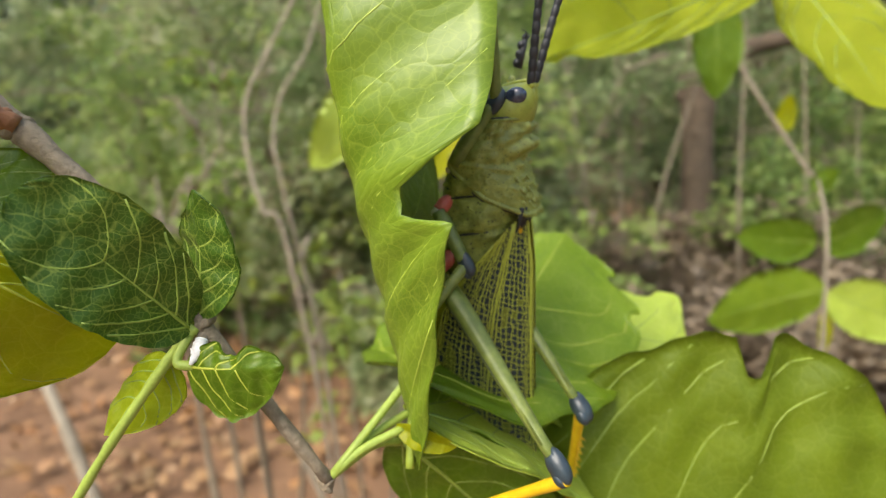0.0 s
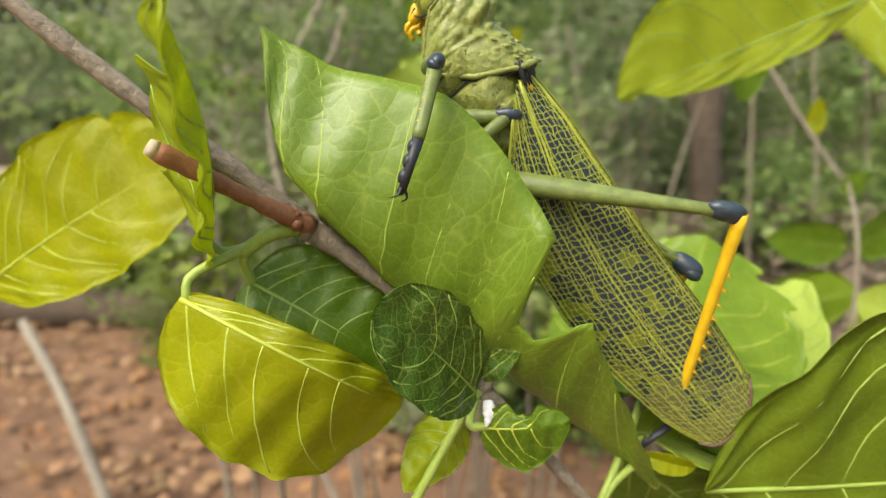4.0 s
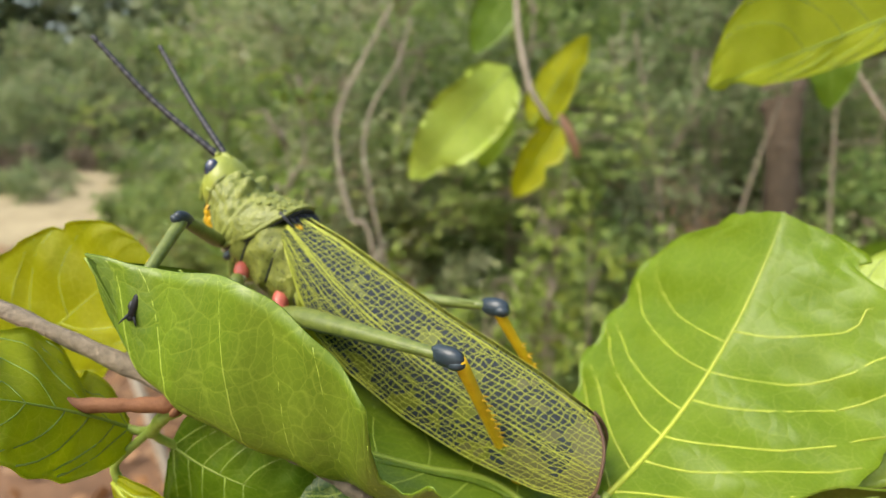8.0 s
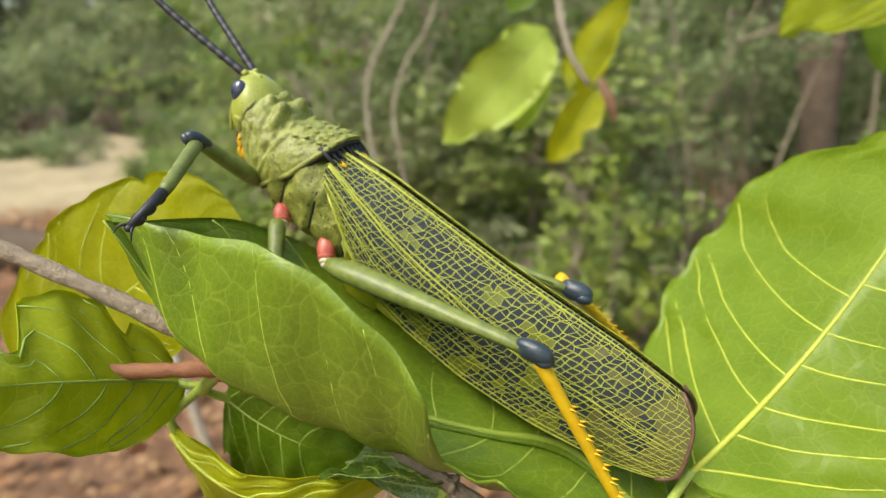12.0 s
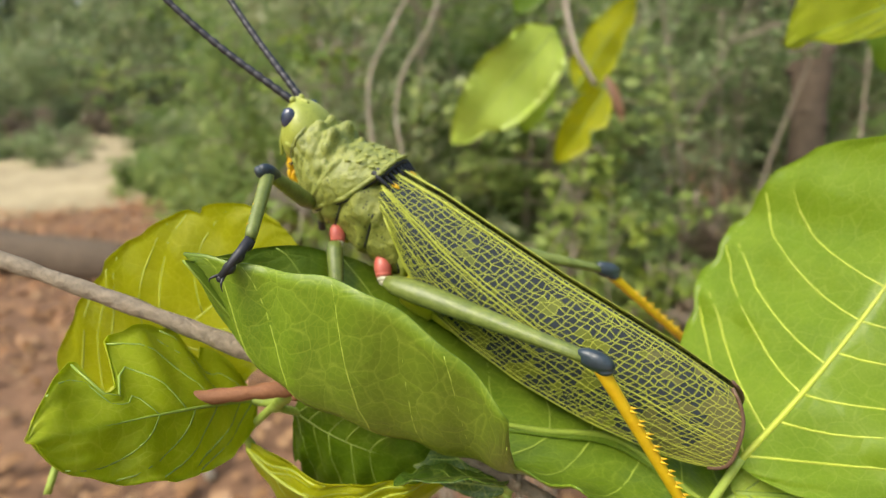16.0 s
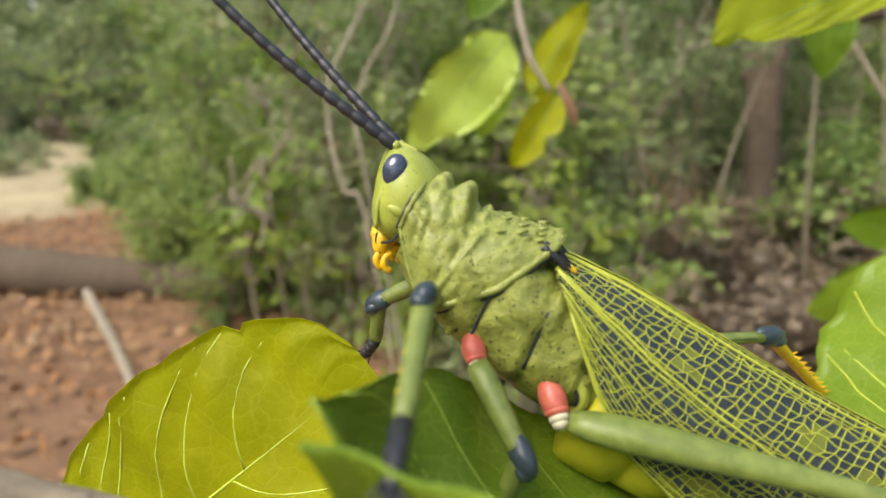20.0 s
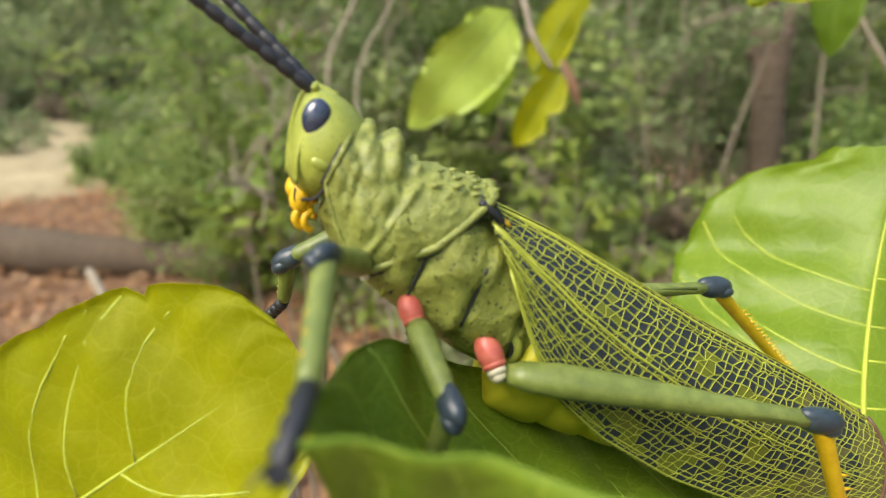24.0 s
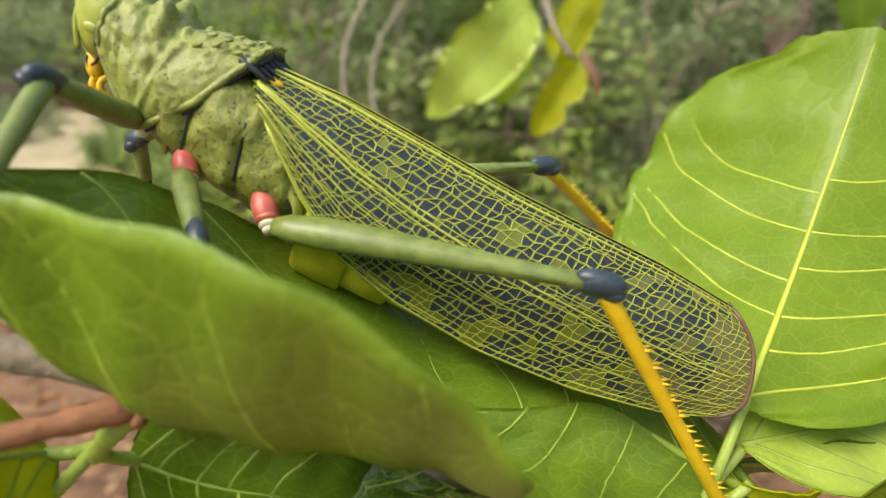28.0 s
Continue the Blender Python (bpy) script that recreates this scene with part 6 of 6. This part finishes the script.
side_leaf = leaf("leaf", "large green leaf with a bitten upper edge", (0, 0, 0), (62, 0, 0), (0, 1, 0), 82, 0.06, 0.03, LEAF_OLIVE, VEIN_PALE, bites=((1, 0.625, 0.24, 0.035), (1, 0.99, 0.3, 0.03), (-1, 0.95, 0.7, 0.06)), group=GROUP, seed=18, veins=5, nu=64, nv=26, shape=(0.62, 0.38, 1.4), ripple=0.012, both=(0.8, 1.0))
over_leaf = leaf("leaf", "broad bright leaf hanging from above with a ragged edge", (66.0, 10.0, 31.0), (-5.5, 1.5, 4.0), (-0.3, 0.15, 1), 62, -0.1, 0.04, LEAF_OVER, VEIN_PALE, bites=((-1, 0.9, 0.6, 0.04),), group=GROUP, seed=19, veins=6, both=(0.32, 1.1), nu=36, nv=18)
yellow_leaf = leaf("leaf", "yellow-green leaf with a small notch, lit from behind", (42, 0, 0), (0, 0, 0), (0, 1, 0), 36, 0.08, 0.06, LEAF_YELLOW, VEIN_YELLOW, bites=((1, 0.82, 0.08, 0.012),), group=GROUP, seed=3, both=(0.8, 1.0), veins=6, stalk=((45.0, -1.0, -1.0), (50.0, -6.0, -4.0)), nu=44, nv=24, shape=(0.5, 0.36, 1.36))

# ---- the bush behind ----
def stand(ob):
    ob.location = Vector(ob["base"])
    return ob


def ground():
    b = Build()
    n = 90
    verts = []
    for i in range(n + 1):
        for j in range(n + 1):
            x, y = (i / n - 0.5), (j / n - 0.5)
            x, y = math.copysign(abs(x * 2) ** 3.0, x) * 500, math.copysign(abs(y * 2) ** 3.0, y) * 500
            d = math.hypot(x, y)
            z = 0.04 * noise.noise((x * 1.3, y * 1.3, 0)) * min(1, d / 2) + 0.25 * noise.noise((x * 0.08, y * 0.08, 4)) * min(1, d / 25)
            verts.append((x, y, z))
    b.add(verts, [(i * (n + 1) + j, (i + 1) * (n + 1) + j, (i + 1) * (n + 1) + j + 1, i * (n + 1) + j + 1) for i in range(n) for j in range(n)])
    return tagged(new("ground", b.mesh("ground", SOIL)), "reddish-brown bare soil", "ground", "", "structure")


ground()


def clearing():
    b = Build()
    n, m = 14, 40
    verts = [(-5.2 + 4.4 * i / n * math.cos(a) * (1 + 0.2 * math.sin(3 * a)), 8.4 + 4.2 * i / n * math.sin(a), 0.42 - 0.44 * (i / n) ** 1.6 + 0.05 * noise.noise((i * 0.7, a * 2, 0))) for i in range(n + 1) for a in (2 * math.pi * k / m for k in range(m))]
    b.add(verts, [(i * m + k, i * m + (k + 1) % m, (i + 1) * m + (k + 1) % m, (i + 1) * m + k) for i in range(n) for k in range(m)])
    return tagged(new("sandy_bank", b.mesh("sandy_bank", SAND)), "pale sandy bank in a clearing", "bank", "", "structure")


clearing()


def leaf_cloud(b, rng, centre, radius, count, size, flatten=0.8):
    """Many small pointed leaves round a centre."""
    for _ in range(count):
        d = Vector((rng.gauss(0, 1), rng.gauss(0, 1), rng.gauss(0, 1))).normalized() * radius * rng.random() ** 0.45
        d.z *= flatten
        p = Vector(centre) + d
        a = Vector((rng.gauss(0, 1), rng.gauss(0, 1), rng.gauss(0, 0.6))).normalized()
        s = a.cross(Vector((rng.gauss(0, 0.5), rng.gauss(0, 0.5), 1))).normalized()
        n = a.cross(s)
        l, w = size * rng.uniform(0.8, 1.7), size * rng.uniform(0.3, 0.48)
        b.add([p, p + a * l * 0.45 + s * w, p + a * l, p + a * l * 0.45 - s * w, p + a * l * 0.5 - n * w * 0.35], [(0, 1, 4), (1, 2, 4), (2, 3, 4), (3, 0, 4)])


def shrub(name, label, x, y, height, spread, clumps, leaves, size, material, seed, stems=5, low=0.15):
    rng = random.Random(seed)
    ob = thing(name, label, "shrub", "shrubs behind")
    ob.location = (x, y, 0)
    crown = Build()
    for k in range(stems):
        wood = Build()
        top = Vector((rng.uniform(-1, 1) * spread * 0.6, rng.uniform(-1, 1) * spread * 0.5, height * rng.uniform(0.7, 1.0)))
        foot = Vector((rng.uniform(-0.15, 0.15) * spread, rng.uniform(-0.15, 0.15) * spread, -0.05))
        line = catmull([foot, foot.lerp(top, 0.5) + Vector((rng.uniform(-0.12, 0.12), rng.uniform(-0.12, 0.12), 0)) * spread, top], 12)
        wood.tube(line, [0.007 * height * (1 - 0.8 * q / 12) for q in range(13)], 7)
        for c in range(clumps):
            q = line[rng.randint(1 + int(low * 12), 12)]
            tip = q + Vector((rng.uniform(-1, 1), rng.uniform(-1, 1), rng.uniform(-0.45, 0.7))) * spread * 0.45
            wood.tube([q, q.lerp(tip, 0.5) + Vector((0, 0, 0.03)), tip], [0.004 * height, 0.0025 * height, 0.0008 * height], 5)
            leaf_cloud(crown, rng, q.lerp(tip, 0.8), spread * rng.uniform(0.13, 0.26), leaves, size)
        part("stem", wood.mesh("stem", TWIG_FAR), ob)
    part("crown", crown.mesh("crown", material), ob)
    return ob


# x, y, height, spread, clumps, leaves, leaf size, foliage
SHRUBS = [
    (-0.75, 2.6, 1.35, 0.75, 14, 80, 0.034, BUSH), (-0.25, 2.2, 1.5, 0.7, 14, 80, 0.032, BUSH_GREY), (0.3, 2.1, 1.45, 0.7, 14, 80, 0.034, BUSH), (0.85, 2.3, 1.6, 0.75, 9, 60, 0.034, BUSH_GREY),
    (1.5, 2.7, 1.5, 0.8, 9, 60, 0.034, BUSH_GREY), (2.1, 2.4, 1.6, 0.8, 14, 80, 0.038, BUSH), (1.2, 1.7, 0.75, 0.5, 12, 70, 0.034, BUSH_DRY), (1.7, 1.9, 0.9, 0.6, 12, 80, 0.034, BUSH),
    (0.1, 3.6, 2.3, 1.2, 14, 90, 0.05, BUSH_GREY), (1.2, 3.8, 2.6, 1.2, 14, 90, 0.05, BUSH), (2.6, 4.0, 2.6, 1.3, 14, 90, 0.05, BUSH_GREY), (3.9, 3.9, 2.6, 1.3, 14, 90, 0.05, BUSH), (-1.0, 4.2, 2.4, 1.2, 14, 90, 0.05, BUSH),
    (-2.0, 5.2, 0.9, 1.0, 12, 90, 0.05, BUSH_GREY),
    (-1.4, 3.2, 0.75, 0.6, 12, 80, 0.034, BUSH), (-6.5, 8.5, 1.6, 2.0, 12, 90, 0.09, BUSH_GREY), (-1.6, 7.5, 3.6, 2.2, 14, 90, 0.09, BUSH_GREY), (1.5, 7.0, 4.0, 2.4, 14, 90, 0.09, BUSH), (4.8, 7.0, 4.0, 2.4, 14, 90, 0.09, BUSH_GREY), (8.0, 7.5, 4.0, 2.6, 14, 90, 0.1, BUSH),
    (-9.0, 15.0, 3.2, 3.4, 12, 90, 0.17, BUSH_GREY), (-4.0, 15.5, 4.2, 3.6, 12, 90, 0.17, BUSH), (1.5, 14.0, 6.0, 4.0, 12, 90, 0.17, BUSH_GREY), (7.0, 13.0, 6.5, 4.0, 12, 90, 0.17, BUSH_GREY), (-14.0, 16.0, 5.0, 4.0, 12, 90, 0.17, BUSH),
    (0.55, 1.75, 0.6, 0.45, 12, 70, 0.03, BUSH), (0.95, 1.45, 0.55, 0.45, 12, 70, 0.03, BUSH_DRY), (1.5, 1.45, 0.6, 0.5, 12, 70, 0.03, BUSH_DRY), (0.15, 1.75, 0.6, 0.45, 12, 70, 0.03, BUSH_GREY), (2.2, 1.7, 0.8, 0.6, 12, 70, 0.034, BUSH_GREY), (-0.35, 2.5, 0.8, 0.5, 12, 70, 0.03, BUSH), (0.7, 2.9, 1.9, 1.0, 14, 90, 0.045, BUSH), (1.9, 3.1, 1.9, 1.0, 14, 90, 0.045, BUSH_GREY),
    (-3.4, 6.9, 0.36, 0.5, 10, 70, 0.05, BUSH), (-6.3, 9.0, 1.0, 1.1, 10, 70, 0.07, BUSH_GREY), (-3.3, 8.3, 0.9, 0.8, 10, 70, 0.06, BUSH), (-2.6, 6.4, 0.7, 0.8, 10, 70, 0.05, BUSH_GREY),
    (-4.7, 6.6, 0.4, 0.8, 10, 70, 0.05, BUSH_GREY), (-3.0, 5.7, 0.34, 0.6, 10, 70, 0.045, BUSH), (-5.6, 8.2, 0.5, 0.9, 10, 70, 0.06, BUSH_GREY), (-4.1, 8.8, 0.55, 0.9, 10, 70, 0.06, BUSH),
    (-5.3, 7.4, 0.75, 0.55, 8, 40, 0.05, BUSH_DRY), (-4.6, 7.0, 0.6, 0.5, 8, 36, 0.05, BUSH_GREY), (-6.1, 8.0, 0.95, 0.7, 8, 40, 0.06, BUSH_GREY), (-3.9, 7.6, 0.85, 0.5, 8, 36, 0.05, BUSH), (-5.0, 8.6, 1.15, 0.6, 8, 36, 0.06, BUSH_DRY), (-7.0, 9.4, 1.3, 0.9, 8, 40, 0.07, BUSH),
    (-3.0, -2.5, 2.4, 1.5, 10, 70, 0.06, BUSH), (0.5, -3.2, 2.6, 1.6, 10, 70, 0.06, BUSH_GREY), (3.4, -2.2, 2.5, 1.5, 10, 70, 0.06, BUSH), (-4.5, 0.6, 2.2, 1.4, 10, 70, 0.06, BUSH_GREY), (4.6, 1.0, 2.5, 1.5, 10, 70, 0.06, BUSH),
]
for k, (x, y, h, w, cl, lv, sz, mt) in enumerate(SHRUBS):
    shrub("shrub", "leafy grey-green wild shrub with thin stems", x, y, h, w, cl, lv, sz, mt, 40 + k)
# young yellow-green growth
for k, (x, y, h, w) in enumerate(((-0.188, 0.872, 1.03, 0.16), (-0.137, 0.983, 1.08, 0.16), (0.143, 0.979, 0.84, 0.16), (0.033, 0.924, 0.81, 0.16), (0.364, 1.080, 0.85, 0.16), (0.242, 1.155, 0.95, 0.16))):
    shrub("young_shrub", "slender young shrub with fresh yellow-green leaves", x, y, h, w, 7, 9, 0.024, BUSH_FRESH, 90 + k, 3, 0.75)


def far_woods():
    """The wooded slope that closes the view, its haze put into the leaf colour."""
    rng = random.Random(61)
    b = Build()
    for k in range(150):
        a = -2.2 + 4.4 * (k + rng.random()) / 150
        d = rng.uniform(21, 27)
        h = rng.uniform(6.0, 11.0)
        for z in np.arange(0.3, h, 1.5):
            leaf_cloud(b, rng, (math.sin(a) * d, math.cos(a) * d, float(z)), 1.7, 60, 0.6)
    return tagged(new("far_woods", b.mesh("far_woods", BUSH_HAZE)), "grey-green trees closing the view, haze put into their colour", "trees", "", "stuff")


far_woods()


def litter():
    rng = random.Random(77)
    b = Build()
    for _ in range(9000):
        x, y = rng.uniform(-4.5, 1.5), rng.uniform(0.7, 5.5)
        p = Vector((x, y, 0.02 + 0.03 * rng.random()))
        a = Vector((rng.gauss(0, 1), rng.gauss(0, 1), rng.gauss(0, 0.3))).normalized()
        s = a.cross(Vector((rng.gauss(0, 0.4), rng.gauss(0, 0.4), 1))).normalized()
        l = rng.uniform(0.025, 0.075)
        w = l * rng.uniform(0.25, 0.4)
        n = a.cross(s)
        b.add([p, p + a * l * 0.45 + s * w, p + a * l, p + a * l * 0.45 - s * w, p + a * l * 0.5 - n * w * 0.4], [(0, 1, 4), (1, 2, 4), (2, 3, 4), (3, 0, 4)])
    return tagged(new("leaf_litter", b.mesh("leaf_litter", LITTER)), "dry orange and brown fallen leaves on the soil", "leaf litter", "", "stuff")


litter()


def wood(name, label, category, pts, radii, material, knots=0, seed=1):
    """Trunks, logs and sticks, in metres."""
    base = Vector(pts[0])
    line = catmull([Vector(p) - base for p in pts], 14 * (len(pts) - 1))
    n = len(line)
    rr = [float(np.interp(i / (n - 1), np.linspace(0, 1, len(radii)), radii)) * (1 + 0.06 * math.sin(i * 0.43 + seed) + 0.03 * math.sin(i * 1.1)) for i in range(n)]
    b = Build()
    b.tube(line, rr, 14)
    rng = random.Random(seed)
    for _ in range(knots):
        i = rng.randrange(1, n - 1)
        r = rr[i]
        b.ball(line[i] + Vector((rng.uniform(-1, 1), rng.uniform(-1, 1), rng.uniform(-0.5, 0.5))) * r * 0.8, [r * 0.5, r * 0.5, r * 0.4], 8, 6)
    ob = tagged(new(name, b.mesh(name, material)), label, category)
    ob.location = base
    return ob


trunk = wood("tree_trunk", "slim dark tree trunk forking among the shrubs", "tree", [(1.39, 2.2, -0.05), (1.405, 2.2, 0.5), (1.412, 2.25, 0.84), (1.42, 2.32, 1.17)], [0.085, 0.07, 0.062, 0.075], BARK_DARK, 8, 3)
for pts, r in (([(1.42, 2.32, 1.15), (1.5, 2.32, 1.24), (1.66, 2.28, 1.3), (1.95, 2.2, 1.36)], [0.05, 0.045, 0.04, 0.03]), ([(1.42, 2.32, 1.14), (1.38, 2.34, 1.3), (1.3, 2.4, 1.5), (1.28, 2.5, 1.9)], [0.055, 0.045, 0.035, 0.03])):
    limb_ = wood("limb", "dark limb of the forking trunk", "tree", pts, r, BARK_DARK, 3, 5)
    for key in ("label", "category"):
        del limb_[key]
    limb_.parent = trunk
    limb_.location = Vector(pts[0]) - trunk.location
wood("fallen_log", "dark fallen log lying on the soil", "log", [(-3.9, 3.6, 0.13), (-2.5, 3.15, 0.12), (-1.7, 2.95, 0.1), (-0.6, 2.8, 0.08)], [0.12, 0.13, 0.115, 0.09], BARK_DARK, 10, 4)
wood("dead_stick", "bare grey stick standing among the litter", "stick", [(-0.95, 1.62, 0.46), (-0.78, 1.45, 0.3), (-0.62, 1.3, 0.0)], [0.012, 0.014, 0.016], BARK_FAR, 2, 6)
wood("dead_stick", "bare grey stick standing among the litter", "stick", [(-0.16, 0.98, 0.52), (-0.05, 0.9, 0.32), (0.04, 0.84, 0.0)], [0.005, 0.006, 0.007], BARK_FAR, 1, 7)
for k in range(9):
    rng_ = random.Random(300 + k)
    x, y = rng_.uniform(0.5, 1.9), rng_.uniform(1.3, 2.4)
    wood("bare_stem", "thin bare grey-brown stem among the shrubs", "stem", [(x, y, -0.02), (x + rng_.uniform(-0.1, 0.1), y, 0.6), (x + rng_.uniform(-0.3, 0.3), y + 0.1, 1.3)], [0.006, 0.005, 0.003], TWIG_FAR, 0, k)

# twigs and leaves a forearm behind the insect
wood("vine", "thin curved grey vine hanging behind", "vine", [(-0.0165, 0.5476, 1.1117), (-0.0464, 0.5321, 1.054), (-0.0638, 0.5218, 1.0155), (-0.0638, 0.5102, 0.9721), (-0.0514, 0.4973, 0.924), (-0.0314, 0.4882, 0.8903), (0.0, 0.5, 0.6), (0.02, 0.52, 0.0)], [0.0014, 0.0016, 0.0018, 0.0018, 0.0018, 0.002, 0.002, 0.003], BARK_FAR, 0, 8)
wood("vine", "thin curved grey vine hanging behind", "vine", [(0.0, 0.55, 1.1), (-0.0115, 0.5334, 1.0588), (-0.0339, 0.5231, 1.0203), (-0.0414, 0.5127, 0.9818), (-0.0339, 0.5011, 0.9385), (0.0, 0.5, 0.7), (0.03, 0.52, 0.0)], [0.0011, 0.0013, 0.0014, 0.0014, 0.0014, 0.002, 0.002], BARK_FAR, 0, 9)
HANG = "leaves hanging behind"
stand(leaf("leaf", "pale green hanging leaf, out of focus", (66.6, 349.9, 1036.0), (6.0, 336.0, 972.0), (0.5, 0, -0.6), 58, 0.16, 0.05, LEAF_PALE, VEIN_PALE, ripple=0.12, bites=((1, 0.8, 0.25, 0.07), (-1, 0.35, 0.15, 0.08)), group=HANG, seed=21, veins=3, nu=14, nv=8))
stand(leaf("leaf", "yellow-green hanging leaf, out of focus", (78.1, 342.3, 1002.3), (117.0, 367.0, 1058.0), (0.6, 0, -0.5), 36, 0.15, 0.05, LEAF_YELLOW, VEIN_PALE, ripple=0.1, bites=((1, 0.7, 0.2, 0.08),), group=HANG, seed=22, veins=3, nu=14, nv=8))
stand(leaf("leaf", "small torn yellow-green hanging leaf", (95.0, 343.0, 1003.0), (68.5, 343.4, 960.0), (0.7, 0, -0.5), 34, 0.3, 0.05, LEAF_YELLOW, VEIN_PALE, bites=((1, 0.5, 0.5, 0.08),), group=HANG, seed=23, veins=3, nu=14, nv=8))
stand(leaf("leaf", "green leaf hanging behind the pale one", (64.0, 372.0, 1020.0), (52.0, 367.3, 976.0), (0.8, 0, 0.3), 34, 0.1, 0.03, LEAF_BRIGHT, VEIN_PALE, group=HANG, seed=24, veins=3, nu=14, nv=8))
stand(leaf("leaf", "dark green leaf hanging from above", (70.0, 382.0, 1090.0), (46.0, 378.1, 1048.0), (0.8, 0, 0.4), 38, 0.1, 0.03, LEAF_GREEN, VEIN_PALE, group=HANG, seed=25, veins=3, nu=14, nv=8))
wood("thin_twig", "thin brown twig carrying the hanging leaves", "twig", [(0.075, 0.39, 1.16), (0.072, 0.375, 1.08), (0.077, 0.352, 1.03), (0.09, 0.345, 1.005)], [0.0022, 0.002, 0.0018, 0.0014], BARK_FAR, 0, 11)
stand(leaf("leaf", "dry curled brown leaf on the twig", (95.0, 344.0, 1010.0), (108.5, 348.5, 983.0), (0.8, 0, 0.4), 11, 0.7, 0.06, LITTER_LEAF, VEIN_PALE, group=HANG, seed=26, veins=0, nu=14, nv=8))
# leaning sprig at the side
SIDE = "leaves of the sprig behind"
wood("thin_twig", "thin brown twig of the sprig behind", "twig", [(0.24, 0.37, 1.11), (0.275, 0.3507, 1.035), (0.313, 0.3347, 0.9752), (0.3269, 0.329, 0.9541), (0.3295, 0.3167, 0.8943), (0.335, 0.31, 0.7), (0.34, 0.31, 0.0)], [0.0012, 0.0013, 0.0013, 0.0013, 0.0013, 0.002, 0.003], BARK_FAR, 0, 12)
for k, (bs, tp, sd, wd, mt) in enumerate((((326.0, 325.0, 922.0), (271.0, 329.0, 927.0), (0.2, 0, -1), 40, LEAF_GREEN), ((327.0, 323.0, 921.0), (378.0, 330.0, 940.0), (0.2, 0, 1), 44, LEAF_GREEN), ((330.0, 316.0, 893.0), (254.0, 322.0, 872.0), (0.1, 0, 1), 58, LEAF_BRIGHT), ((331.0, 316.0, 890.0), (390.0, 300.0, 868.0), (0.2, 0, 1), 52, LEAF_PALE), ((322.0, 329.0, 955.0), (338.0, 329.0, 968.0), (0.9, 0, -0.6), 22, LEAF_GREEN), ((305.0, 340.0, 992.0), (304.0, 338.0, 1015.0), (1, 0, 0), 20, LEAF_YELLOW), ((258.0, 358.0, 1075.0), (262.0, 352.0, 1012.0), (1, 0, 0.1), 48, LEAF_GREEN), ((331.0, 316.0, 880.0), (334.0, 316.0, 845.0), (1, 0, 0), 14, LEAF_YELLOW))):
    stand(leaf("leaf", "bright leaf of the sprig behind, out of focus", bs, tp, sd, wd, 0.1, 0.04, mt, VEIN_PALE, group=SIDE, seed=30 + k, veins=3, nu=14, nv=8))
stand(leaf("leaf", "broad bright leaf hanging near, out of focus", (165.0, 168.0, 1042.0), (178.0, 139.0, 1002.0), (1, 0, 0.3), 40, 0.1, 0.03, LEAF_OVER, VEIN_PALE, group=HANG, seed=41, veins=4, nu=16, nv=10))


# ---- what moves ----
def motions():
    def carried(ob, rows):
        shift = Matrix.Translation(Vector(ob["base"])) if "base" in ob else Matrix()
        walk(ob, [(t, pose(x, y, z, a, b, c) @ shift) for t, x, y, z, a, b, c in rows])

    carried(insect, INSECT_ROWS)
    carried(perch_leaf, PERCH_ROWS)
    pivot, end = mm(-54, 2, -16.8) - mm(*PERCH[0][1]), mm(0, 22.3, -17.2) - mm(*PERCH[0][1])
    for_hinge = [(t, Matrix.Translation(pivot) @ Matrix.Rotation(radians(-a), 4, end - pivot) @ Matrix.Translation(-pivot)) for t, a in FLAP]
    walk(perch_flap, for_hinge)
    for ob in PLANT_THINGS:
        carried(ob, PLANT_ROWS)
    carried(side_leaf, SIDE_ROWS)
    for ob, bend in ((upright_leaf, (-0.3, 0.95, 0.0)), (glossy_leaf, (0.0, 0.0, -1.0))):
        root = Matrix.Translation(Vector(ob["base"]))
        steps = [(row, radians(float(np.interp(row[0], [k[0] for k in PRESS], [k[1] for k in PRESS])))) for row in PLANT_ROWS]
        walk(ob, [(row[0], pose(*row[1:]) @ root @ Matrix.Rotation(turn, 4, Vector(bend))) for row, turn in steps])
    carried(over_leaf, OVER_ROWS)
    carried(yellow_leaf, YELLOW_ROWS)
    for name, (kind, hip, rows) in LEGS.items():
        femur, shin, foot = LEG_PARTS[name]
        up = (0, 0.3 if "left" in name else -0.3, 1)
        steps = rows if len(rows) > 1 else [rows[0], (28.0, *rows[0][1:])]
        walk(femur, [(t, between(hip, k, up)) for t, k, a, f in steps])
        walk(shin, [(t, between(k, a, (-1, 0, 1) if kind == "hind" else (1, 0, 0.3))) for t, k, a, f in steps])
        walk(foot, [(t, between(a, f, (0, 0, 1))) for t, k, a, f in steps])


motions()
